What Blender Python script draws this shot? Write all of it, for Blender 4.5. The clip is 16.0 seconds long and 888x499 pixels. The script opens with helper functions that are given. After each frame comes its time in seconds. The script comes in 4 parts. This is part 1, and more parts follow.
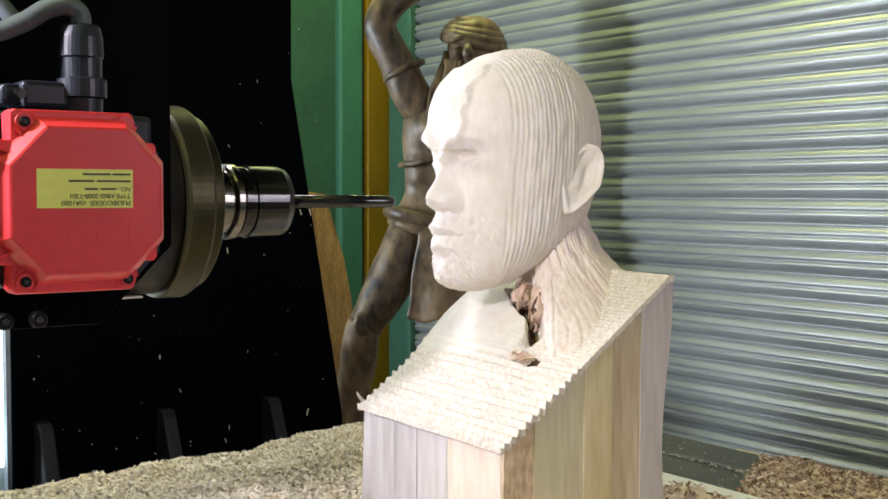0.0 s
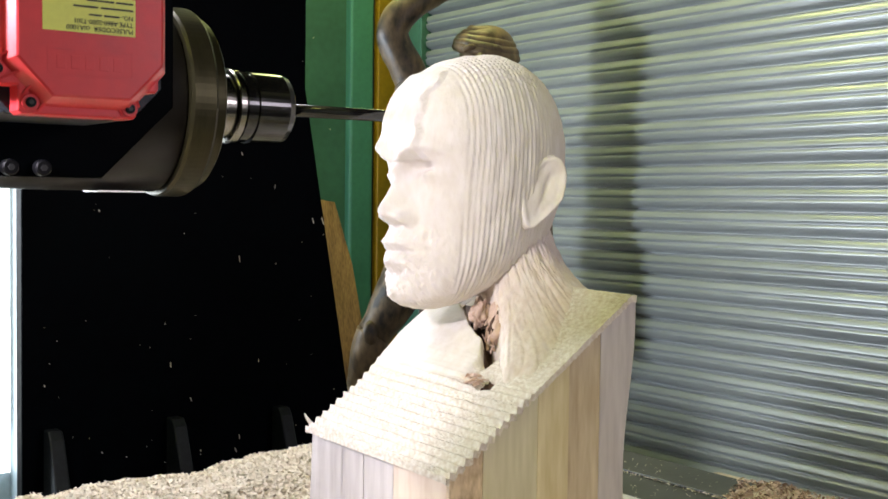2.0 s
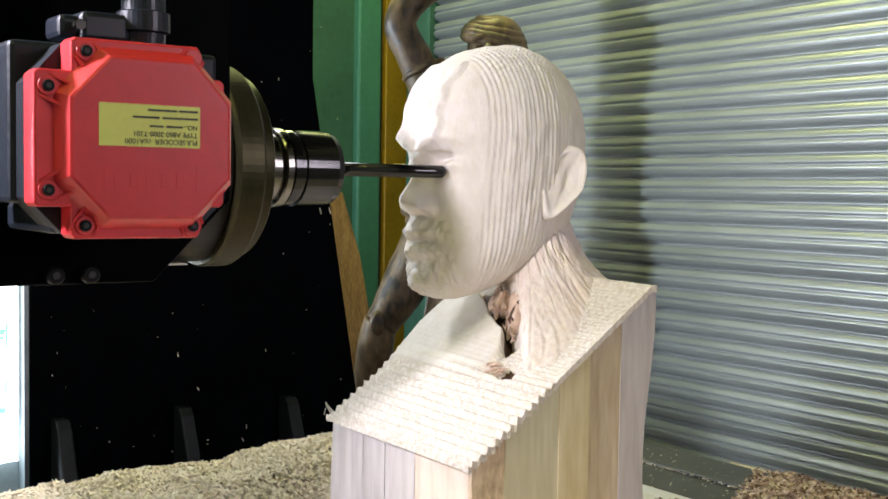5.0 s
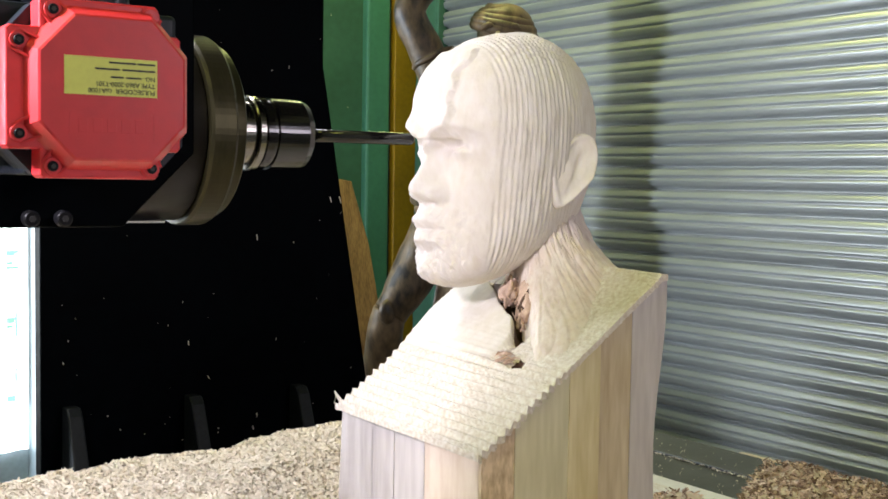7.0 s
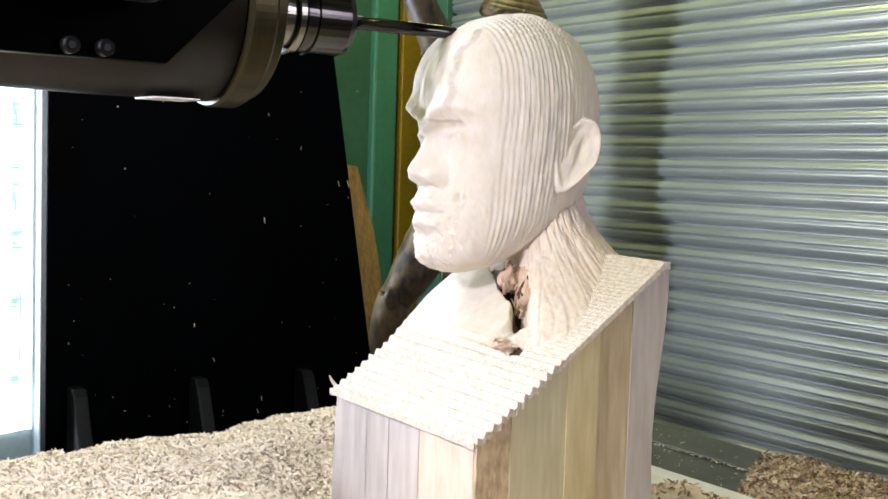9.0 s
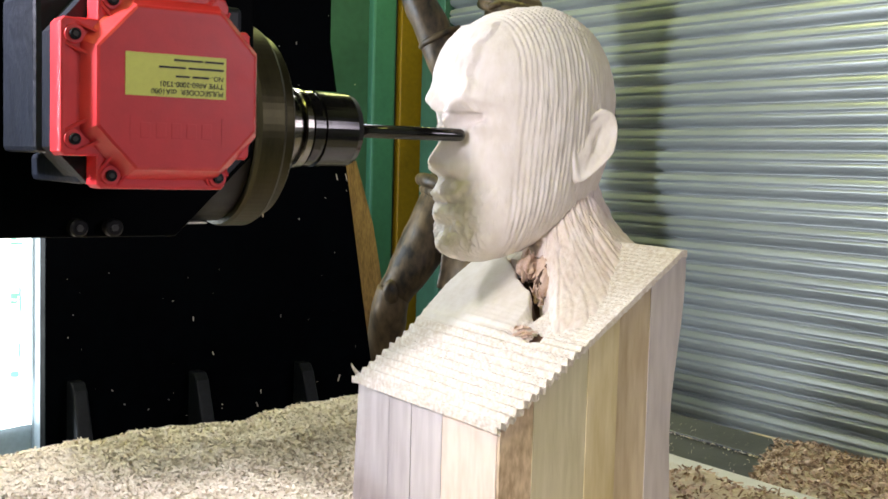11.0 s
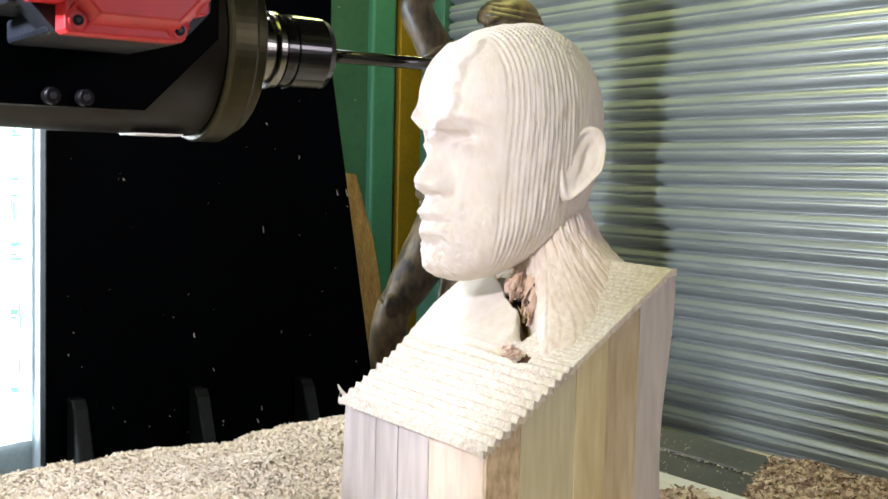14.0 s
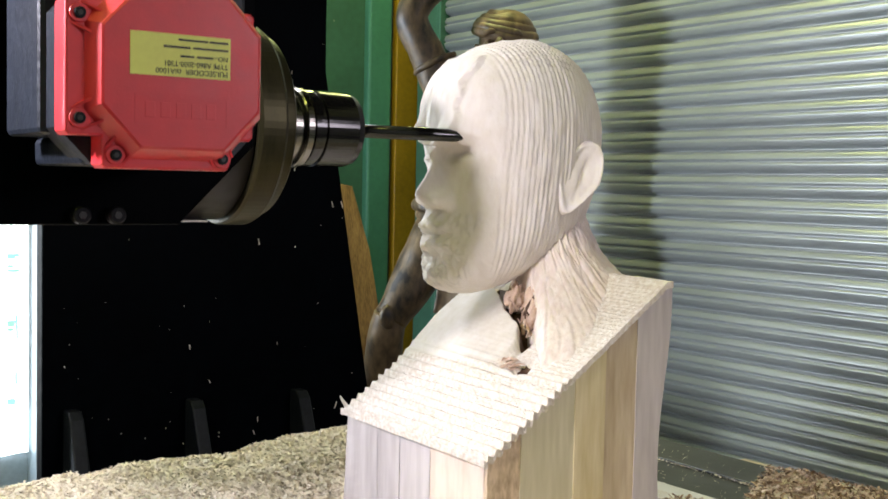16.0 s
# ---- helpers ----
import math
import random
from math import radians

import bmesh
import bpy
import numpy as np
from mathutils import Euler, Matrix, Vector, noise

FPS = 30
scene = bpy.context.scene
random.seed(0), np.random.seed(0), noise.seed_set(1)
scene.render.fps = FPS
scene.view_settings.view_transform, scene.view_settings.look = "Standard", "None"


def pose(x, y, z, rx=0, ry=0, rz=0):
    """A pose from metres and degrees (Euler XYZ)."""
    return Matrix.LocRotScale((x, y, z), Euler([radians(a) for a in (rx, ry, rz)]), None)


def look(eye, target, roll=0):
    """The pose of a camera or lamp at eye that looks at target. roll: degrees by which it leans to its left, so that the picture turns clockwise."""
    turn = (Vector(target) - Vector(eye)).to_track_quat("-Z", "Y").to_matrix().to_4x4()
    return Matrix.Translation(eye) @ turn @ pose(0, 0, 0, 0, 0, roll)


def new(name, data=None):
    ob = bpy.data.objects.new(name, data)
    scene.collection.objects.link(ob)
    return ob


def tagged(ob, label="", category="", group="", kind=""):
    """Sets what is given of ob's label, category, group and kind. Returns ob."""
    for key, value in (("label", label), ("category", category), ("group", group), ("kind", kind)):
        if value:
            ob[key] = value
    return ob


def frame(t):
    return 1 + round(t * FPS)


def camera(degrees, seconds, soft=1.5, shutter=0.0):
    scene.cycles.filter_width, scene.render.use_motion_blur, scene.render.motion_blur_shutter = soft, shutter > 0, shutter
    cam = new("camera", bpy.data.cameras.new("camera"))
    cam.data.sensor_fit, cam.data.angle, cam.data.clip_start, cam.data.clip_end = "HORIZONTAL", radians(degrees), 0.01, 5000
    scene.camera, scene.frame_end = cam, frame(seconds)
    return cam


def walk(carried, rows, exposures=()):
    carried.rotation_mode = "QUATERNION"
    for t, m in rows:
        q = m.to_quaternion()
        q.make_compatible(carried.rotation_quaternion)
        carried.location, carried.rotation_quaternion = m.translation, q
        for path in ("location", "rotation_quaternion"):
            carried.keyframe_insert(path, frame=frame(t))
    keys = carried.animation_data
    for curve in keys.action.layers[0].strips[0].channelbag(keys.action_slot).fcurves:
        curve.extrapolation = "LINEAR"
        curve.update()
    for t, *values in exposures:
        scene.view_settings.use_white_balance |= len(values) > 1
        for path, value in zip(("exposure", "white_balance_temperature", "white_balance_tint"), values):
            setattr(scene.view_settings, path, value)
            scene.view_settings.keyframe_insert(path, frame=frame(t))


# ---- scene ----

cam = camera(41.6, 16.0, soft=1.6, shutter=0.4)
walk(cam, [
    (0, pose(0.007, -0.027, 1.349, 87.22, -0.13, -35.87)),
    (0.5, pose(0.009, -0.030, 1.348, 87.45, -0.19, -35.95)),
    (1, pose(0.008, -0.027, 1.350, 87.41, -0.33, -36.00)),
    (1.5, pose(0.005, -0.011, 1.355, 87.60, -0.57, -35.83)),
    (2, pose(0.000, -0.008, 1.355, 87.58, -0.70, -35.59)),
    (2.5, pose(0.004, -0.009, 1.353, 87.49, -0.74, -35.56)),
    (3, pose(0.005, -0.008, 1.353, 87.54, -0.63, -35.45)),
    (3.5, pose(0.004, -0.008, 1.355, 87.39, -0.70, -35.50)),
    (4, pose(0.005, -0.006, 1.354, 87.26, -0.79, -35.44)),
    (6.5, pose(0.000, -0.003, 1.355, 86.79, -0.80, -34.88)),
    (7, pose(0.000, 0.002, 1.353, 86.58, -0.88, -34.84)),
    (7.5, pose(0.006, 0.003, 1.350, 86.14, -0.54, -35.04)),
    (8, pose(0.005, 0.008, 1.349, 85.98, -1.02, -35.05)),
    (8.5, pose(0.004, 0.012, 1.347, 86.00, -1.51, -34.90)),
    (9, pose(-0.003, 0.016, 1.348, 85.99, -1.80, -34.64)),
    (11.5, pose(-0.001, 0.010, 1.343, 85.65, -1.29, -34.76)),
    (12, pose(0.003, 0.011, 1.344, 85.61, -1.06, -34.90)),
    (12.5, pose(0.004, 0.012, 1.344, 85.80, -1.10, -35.01)),
    (13, pose(-0.002, 0.011, 1.348, 86.02, -1.13, -34.96)),
    (13.5, pose(-0.003, 0.014, 1.349, 86.12, -1.01, -34.62)),
    (14, pose(-0.003, 0.015, 1.350, 86.33, -1.28, -34.71)),
    (14.5, pose(-0.004, 0.012, 1.351, 86.47, -1.02, -34.69)),
    (15, pose(-0.003, 0.008, 1.353, 86.70, -0.83, -34.75)),
    (15.5, pose(-0.005, 0.004, 1.352, 86.68, -1.16, -34.97)),
    (16, pose(-0.005, 0.002, 1.354, 86.83, -1.18, -34.84)),
])

# the carving table slides along x; the spindle head slides along y and z
TABLE = [(0, .066), (0.1, .068), (0.5, .072), (0.9, .070), (1.0, .067), (1.1, .042), (1.2, .010), (1.3, -.010), (1.4, -.013),
         (1.5, -.013), (2.0, -.020), (2.5, -.022), (3.0, -.024), (3.5, -.020), (4.0, -.013), (4.5, -.008), (5.0, -.003),
         (5.5, .003), (6.0, .003), (6.5, 0), (7.0, -.008), (7.5, -.014), (8.0, -.020), (8.5, -.021), (9.0, -.026),
         (9.5, -.022), (10.0, -.013), (10.5, -.004), (11.0, .003), (11.5, .005), (12.0, 0), (12.5, 0), (13.0, -.013),
         (13.5, -.019), (14.0, -.016), (14.5, -.021), (15.0, -.015), (15.5, -.014), (16.0, -.005)]
SPINDLE = [(0, -.021, -.053), (0.3, -.021, -.053), (0.4, -.014, -.040), (0.5, -.008, -.015), (0.6, .004, .019),
           (0.7, .014, .042), (0.8, .019, .046), (1.0, .019, .045), (1.5, .025, .045), (2.0, .022, .050), (2.5, 0, .080),
           (3.0, -.030, .087), (3.5, -.053, .065), (4.0, -.061, .027), (4.5, -.063, .003), (5.0, -.060, -.020),
           (5.5, -.050, -.032), (6.0, -.035, -.024), (6.5, -.016, -.009), (7.0, .023, .002), (7.5, .032, .017),
           (8.0, .025, .051), (8.5, .007, .079), (9.0, -.024, .090), (9.5, -.050, .070), (10.0, -.060, .035),
           (10.5, -.061, .004), (11.0, -.050, -.022), (11.5, -.023, -.026), (12.0, -.021, -.014), (12.5, 0, 0),
           (13.0, .029, .008), (13.5, .022, .044), (14.0, .008, .070), (14.5, -.020, .088), (15.0, -.051, .070),
           (15.5, -.059, .034), (16.0, -.061, .010)]
MOVING = {"table": [], "spindle": []}

# ---------------------------------------------------------------- light
world = bpy.data.worlds.new("world")
scene.world = world
world.use_nodes = True
wn = world.node_tree.nodes
sky = wn.new("ShaderNodeTexSky")
sky.sky_type, sky.sun_disc, sky.sun_elevation, sky.sun_rotation = "NISHITA", False, radians(40), radians(20)
world.node_tree.links.new(sky.outputs[0], wn["Background"].inputs[0])
wn["Background"].inputs[1].default_value = 0.10


def area_lamp(name, eye, target, sx, sy, watts, colour):
    data = bpy.data.lights.new(name, "AREA")
    data.shape, data.size, data.size_y, data.energy, data.color = "RECTANGLE", sx, sy, watts, colour
    ob = new(name, data)
    ob.matrix_world = look(eye, target)
    return ob


# daylight in the doorway of the far wall, a small work lamp beside the machine, one white and two yellowish tube lights
# assumed under the ceiling out of view, an added fill light at the rear wall
area_lamp("doorway_daylight", (-0.95, 4.62, 1.50), (1.1, 1.5, 1.4), 0.40, 0.55, 132, (0.78, 0.87, 1.0))
area_lamp("work_lamp_light", (-0.125, 0.732, 1.58), (0.68, 0.95, 1.30), 0.06, 0.06, 8.2, (0.92, 0.865, 1.0))
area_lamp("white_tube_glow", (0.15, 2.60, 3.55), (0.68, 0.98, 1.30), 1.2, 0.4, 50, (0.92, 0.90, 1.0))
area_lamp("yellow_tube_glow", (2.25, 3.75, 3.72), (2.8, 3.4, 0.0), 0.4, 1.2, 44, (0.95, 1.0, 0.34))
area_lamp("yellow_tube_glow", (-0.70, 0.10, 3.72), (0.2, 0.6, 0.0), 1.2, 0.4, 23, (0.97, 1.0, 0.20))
# added fill from behind, to brighten the near sides; no known source there
area_lamp("rear_fill_light", (2.1, -2.6, 2.1), (0.75, 0.9, 1.3), 1.2, 0.9, 38, (0.97, 0.87, 1.0))
scene.view_settings.exposure = 0.0


# ---------------------------------------------------------------- materials
def material(name, colour, rough=0.6, metal=0.0, vary=0.15, scale=8.0, bump=0.0, bump_scale=60.0, colour2=None,
             stretch=(1, 1, 1), island=0.0, random_ob=0.0, coat=0.0, emit=0.0, spec=0.5, tight=0.25):
    """A surface with colour variation at two scales, fine relief and optional variation by island or object."""
    m = bpy.data.materials.new(name)
    m.use_nodes = True
    n, l = m.node_tree.nodes, m.node_tree.links
    b = n["Principled BSDF"]
    b.inputs["Roughness"].default_value = rough
    b.inputs["Metallic"].default_value = metal
    b.inputs["Coat Weight"].default_value = coat
    b.inputs["Specular IOR Level"].default_value = spec
    tc = n.new("ShaderNodeTexCoord")
    mp = n.new("ShaderNodeMapping")
    mp.inputs["Scale"].default_value = stretch
    l.new(tc.outputs["Object"], mp.inputs[0])

    def noise_node(s, d):
        t = n.new("ShaderNodeTexNoise")
        t.inputs["Scale"].default_value, t.inputs["Detail"].default_value = s, d
        l.new(mp.outputs[0], t.inputs["Vector"])
        return t
    big, fine = noise_node(scale, 4), noise_node(scale * 9, 3)
    add = n.new("ShaderNodeMath")
    add.operation = "MULTIPLY_ADD"
    add.inputs[1].default_value = 0.45
    l.new(fine.outputs[0], add.inputs[0])
    half = n.new("ShaderNodeMath")
    half.operation = "MULTIPLY"
    half.inputs[1].default_value = 0.55
    l.new(big.outputs[0], half.inputs[0])
    l.new(half.outputs[0], add.inputs[2])
    fac = add.outputs[0]
    for source, amount in (("ShaderNodeNewGeometry", island), ("ShaderNodeObjectInfo", random_ob)):
        if amount:
            g = n.new(source)
            k = n.new("ShaderNodeMath")
            k.operation = "MULTIPLY_ADD"
            k.inputs[1].default_value = amount
            l.new(g.outputs["Random Per Island" if island and source.endswith("Geometry") else "Random"], k.inputs[0])
            s = n.new("ShaderNodeMath")
            s.operation = "SUBTRACT"
            s.inputs[1].default_value = amount / 2
            l.new(fac, s.inputs[0])
            l.new(s.outputs[0], k.inputs[2])
            fac = k.outputs[0]
    ramp = n.new("ShaderNodeValToRGB")
    c = Vector(colour)
    c2 = Vector(colour2) if colour2 else c * (1 - 2 * vary)
    top = c if colour2 else c * (1 + 2 * vary)
    ramp.color_ramp.elements[0].position, ramp.color_ramp.elements[0].color = 0.5 - tight, (*c2, 1)
    ramp.color_ramp.elements[1].position, ramp.color_ramp.elements[1].color = 0.5 + tight, (*[min(v, 0.9) for v in top], 1)
    l.new(fac, ramp.inputs[0])
    l.new(ramp.outputs[0], b.inputs["Base Color"])
    rr = n.new("ShaderNodeMapRange")
    rr.inputs[3].default_value, rr.inputs[4].default_value = max(rough - 0.1, 0.03), min(rough + 0.1, 1)
    l.new(fine.outputs[0], rr.inputs[0])
    l.new(rr.outputs[0], b.inputs["Roughness"])
    if bump:
        bt = noise_node(bump_scale, 4)
        bp = n.new("ShaderNodeBump")
        bp.inputs["Strength"].default_value, bp.inputs["Distance"].default_value = 1.0, bump
        l.new(bt.outputs[0], bp.inputs["Height"])
        l.new(bp.outputs[0], b.inputs["Normal"])
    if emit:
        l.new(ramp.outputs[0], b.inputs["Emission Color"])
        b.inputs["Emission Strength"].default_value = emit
    return m


M_CARVED = material("carved_pale_wood", (0.76, 0.715, 0.67), 0.58, scale=11, colour2=(0.66, 0.60, 0.52), bump=0.0008, bump_scale=190, stretch=(1, 1, 0.5), spec=0.35, tight=0.13)
M_ROUGH = material("rough_cut_wood", (0.86, 0.82, 0.77), 0.8, scale=210, bump=0.0018, bump_scale=420, colour2=(0.58, 0.48, 0.38), spec=0.3, tight=0.15)
M_KNOT_SPLIT = material("dark_knot_and_split_wood", (0.085, 0.042, 0.022), 0.85, scale=60, vary=0.3, bump=0.002, bump_scale=150)
M_STAVE = material("greyish_stave_wood", (0.62, 0.57, 0.56), 0.40, scale=14, colour2=(0.42, 0.375, 0.37), stretch=(1, 1, 0.12), bump=0.0005, bump_scale=140, tight=0.15)
M_STAVE_B = material("yellow_stave_wood", (0.74, 0.65, 0.44), 0.40, scale=14, colour2=(0.52, 0.42, 0.20), stretch=(1, 1, 0.12), bump=0.0005, bump_scale=140, tight=0.15)
M_STAVE_C = material("pinkish_stave_wood", (0.80, 0.67, 0.57), 0.45, scale=14, colour2=(0.68, 0.53, 0.42), stretch=(1, 1, 0.22), bump=0.0005, bump_scale=90, tight=0.10)
M_STAVE_D = material("brown_stave_wood", (0.68, 0.58, 0.42), 0.42, scale=14, colour2=(0.42, 0.31, 0.19), stretch=(1, 1, 0.14), bump=0.0005, bump_scale=140, tight=0.15)
M_STAVE_E = material("olive_stave_wood", (0.66, 0.61, 0.45), 0.40, scale=14, colour2=(0.46, 0.42, 0.25), stretch=(1, 1, 0.12), bump=0.0005, bump_scale=140, tight=0.16)
M_STAVE_F = material("figured_brown_stave_wood", (0.72, 0.57, 0.40), 0.42, scale=22, colour2=(0.36, 0.25, 0.15), stretch=(1, 1, 0.35), bump=0.0006, bump_scale=90, tight=0.09)
M_NECK = material("weathered_pinkish_wood", (0.79, 0.725, 0.665), 0.65, scale=17, colour2=(0.62, 0.50, 0.41), bump=0.0010, bump_scale=240, stretch=(1, 1, 0.35), spec=0.3, tight=0.17)
M_FIBRE = material("torn_reddish_fibre", (0.72, 0.55, 0.44), 0.85, scale=80, colour2=(0.40, 0.26, 0.18), island=0.4, bump=0.001, bump_scale=300)
M_CHIPS = material("wood_chips", (0.88, 0.815, 0.69), 0.75, scale=40, colour2=(0.76, 0.67, 0.52), island=0.5, bump=0.0006, bump_scale=300)
M_CHIPBED = material("wood_chip_bed", (0.74, 0.64, 0.50), 0.85, scale=90, colour2=(0.42, 0.32, 0.22), bump=0.005, bump_scale=110)
M_CHIPS_DARK = material("brown_wood_chips", (0.66, 0.49, 0.38), 0.75, scale=40, colour2=(0.20, 0.125, 0.08), island=0.9, bump=0.0006, bump_scale=300)
M_RED = material("red_paint", (0.74, 0.040, 0.050), 0.38, vary=0.06, scale=12, bump=0.00006, bump_scale=900, coat=0.15)
M_LABEL = material("yellow_label", (0.88, 0.87, 0.20), 0.45, vary=0.05, scale=40)
M_INK_RECESS = material("black_ink_and_recess", (0.02, 0.02, 0.02), 0.5)
M_BLACK = material("black_painted_steel", (0.0007, 0.0012, 0.0018), 0.45, vary=0.35, scale=5, bump=0.0003, bump_scale=90, spec=0.015)
M_GUSSET = material("worn_black_gusset_steel", (0.0075, 0.009, 0.0105), 0.5, vary=0.4, scale=14, bump=0.0003, bump_scale=90, spec=0.2)
M_MOTOR = material("blue_grey_motor_paint", (0.008, 0.012, 0.019), 0.45, vary=0.25, scale=20, bump=0.0003, bump_scale=300, spec=0.35)
M_PLASTIC = material("dark_navy_plastic", (0.012, 0.016, 0.024), 0.35, vary=0.15, scale=30, spec=0.4)
M_CABLE = material("grey_cable", (0.085, 0.105, 0.115), 0.5, vary=0.15, scale=30)
M_STEEL = material("ground_steel", (0.20, 0.19, 0.17), 0.20, 1.0, vary=0.1, scale=20, stretch=(6, 1, 1))
M_DARKSTEEL = material("dark_blackened_steel", (0.008, 0.0075, 0.007), 0.13, 0.0, vary=0.2, scale=20, spec=0.6)
M_BRONZE = material("bronzed_flange", (0.036, 0.032, 0.015), 0.38, 0.75, vary=0.15, scale=12, stretch=(6, 1, 1), spec=0.3)
M_HOUSING = material("brown_housing", (0.008, 0.006, 0.004), 0.42, 0.2, vary=0.2, scale=10, spec=0.25)
M_BOLT = material("black_oxide_bolt", (0.004, 0.004, 0.005), 0.45, 0.0, spec=0.15)
M_GALV = material("galvanised_slat", (0.41, 0.425, 0.425), 0.46, 0.45, vary=0.10, scale=1.6, stretch=(1, 0.25, 1), bump=0.0004, bump_scale=14, random_ob=0.25)
M_GREEN = material("green_painted_wall", (0.042, 0.125, 0.088), 0.55, vary=0.14, scale=3, bump=0.0006, bump_scale=30, spec=0.35)
M_LGREEN = material("light_green_steel", (0.060, 0.205, 0.150), 0.45, vary=0.10, scale=5, spec=0.35)
M_YELLOW = material("yellow_painted_steel", (0.27, 0.155, 0.006), 0.45, vary=0.14, scale=5, spec=0.35)
M_DARKGAP = material("dark_joint", (0.01, 0.015, 0.012), 0.8)
M_STATUE = material("bronzed_statue", (0.31, 0.205, 0.105), 0.46, 0.0, scale=3.5, colour2=(0.022, 0.017, 0.012), bump=0.0010, bump_scale=30, tight=0.15, spec=0.45, stretch=(1, 1, 0.5))
M_PLANK = material("varnished_wood_board", (0.44, 0.25, 0.085), 0.5, scale=7, colour2=(0.14, 0.065, 0.02), stretch=(3, 3, 0.35), tight=0.14)
M_TABLE = material("dark_steel_table", (0.055, 0.055, 0.058), 0.5, 0.3, vary=0.3, scale=9, bump=0.0004, bump_scale=60)
M_BOARD = material("white_laminate_board", (0.62, 0.60, 0.56), 0.5, vary=0.08, scale=10)
# unseen surfaces: floor dark against bounce, walls pale and ceiling yellow for it
M_FLOOR = material("low_bounce_floor", (0.085, 0.09, 0.10), 0.7, vary=0.2, scale=2, bump=0.001, bump_scale=40)
M_WALL = material("pale_bounce_wall", (0.44, 0.44, 0.42), 0.8, vary=0.10, scale=1.5, bump=0.001, bump_scale=25)
M_CEIL = material("yellow_bounce_ceiling", (0.58, 0.60, 0.30), 0.8, vary=0.1, scale=1.2)
M_ALU = material("blue_grey_aluminium", (0.42, 0.50, 0.54), 0.4, 0.3, vary=0.1, scale=6)
# sheet and print emit light themselves, standing in for daylight through the cloth
M_SHEET = material("glowing_white_sheet", (0.80, 0.84, 0.86), 0.7, vary=0.03, scale=3, emit=3.2)
M_SIGN = material("glowing_green_print", (0.34, 0.70, 0.56), 0.7, vary=0.05, emit=1.0)
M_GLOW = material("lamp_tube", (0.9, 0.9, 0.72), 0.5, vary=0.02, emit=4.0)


# ---------------------------------------------------------------- mesh helpers
def finish(name, bm, mat, parent=None, smooth=False):
    me = bpy.data.meshes.new(name)
    bm.normal_update()
    bm.to_mesh(me)
    bm.free()
    for m in (mat if isinstance(mat, (list, tuple)) else (mat,)):
        me.materials.append(m)
    if smooth:
        me.shade_smooth()
    ob = new(name, me)
    ob.parent = parent
    return ob


def part(name, bm, mat, parent, label="", smooth=False):
    ob = finish(name, bm, mat, parent, smooth)
    return tagged(ob, label)


def thing(name, label, category, group="", kind=""):
    return tagged(new(name), label, category, group, kind)


def box(bm, x0, x1, y0, y1, z0, z1, bevel=0.0, mat=0):
    vs = [bm.verts.new((x, y, z)) for x in (x0, x1) for y in (y0, y1) for z in (z0, z1)]
    fs = [bm.faces.new([vs[i] for i in q]) for q in ((0, 1, 3, 2), (4, 6, 7, 5), (0, 4, 5, 1), (2, 3, 7, 6), (0, 2, 6, 4), (1, 5, 7, 3))]
    for f in fs:
        f.material_index = mat
    if bevel:
        es = list({e for f in fs for e in f.edges})
        bmesh.ops.bevel(bm, geom=es, offset=bevel, segments=2, profile=0.5, affect="EDGES", clamp_overlap=True)
    return bm


def boxes(*specs, bevel=0.0):
    bm = bmesh.new()
    for s in specs:
        box(bm, *s, bevel=bevel)
    return bm


def prism(points, axis, a, b, bevel=0.0, bm=None):
    """A closed outline of (u, v) pairs, extruded along an axis from a to b. x: (y, z), y: (x, z), z: (x, y)."""
    bm = bm or bmesh.new()

    def at(u, v, w):
        return {"x": (w, u, v), "y": (u, w, v), "z": (u, v, w)}[axis]
    lo = [bm.verts.new(at(u, v, a)) for u, v in points]
    hi = [bm.verts.new(at(u, v, b)) for u, v in points]
    n = len(points)
    fs = [bm.faces.new(lo), bm.faces.new(hi[::-1])]
    fs += [bm.faces.new((lo[i], hi[i], hi[(i + 1) % n], lo[(i + 1) % n])) for i in range(n)]
    bmesh.ops.recalc_face_normals(bm, faces=fs)
    if bevel:
        es = list({e for f in fs[:2] for e in f.edges})
        bmesh.ops.bevel(bm, geom=es, offset=bevel, segments=2, profile=0.5, affect="EDGES", clamp_overlap=True)
    return bm


def turned(profile, axis_at, axis="x", n=64, bm=None):
    """A body of revolution: profile of (position along the axis, radius), about the line through axis_at."""
    bm = bm or bmesh.new()
    rings = []
    for p, r in profile:
        ring = []
        for i in range(n):
            a = 2 * math.pi * i / n
            c, s = r * math.cos(a), r * math.sin(a)
            co = {"x": (p, axis_at[0] + c, axis_at[1] + s), "y": (axis_at[0] + c, p, axis_at[1] + s), "z": (axis_at[0] + c, axis_at[1] + s, p)}[axis]
            ring.append(bm.verts.new(co))
        rings.append(ring)
    fs = []
    for a, b in zip(rings, rings[1:]):
        fs += [bm.faces.new((a[i], a[(i + 1) % n], b[(i + 1) % n], b[i])) for i in range(n)]
    fs += [bm.faces.new(rings[0][::-1]), bm.faces.new(rings[-1])]
    bmesh.ops.recalc_face_normals(bm, faces=fs)
    return bm


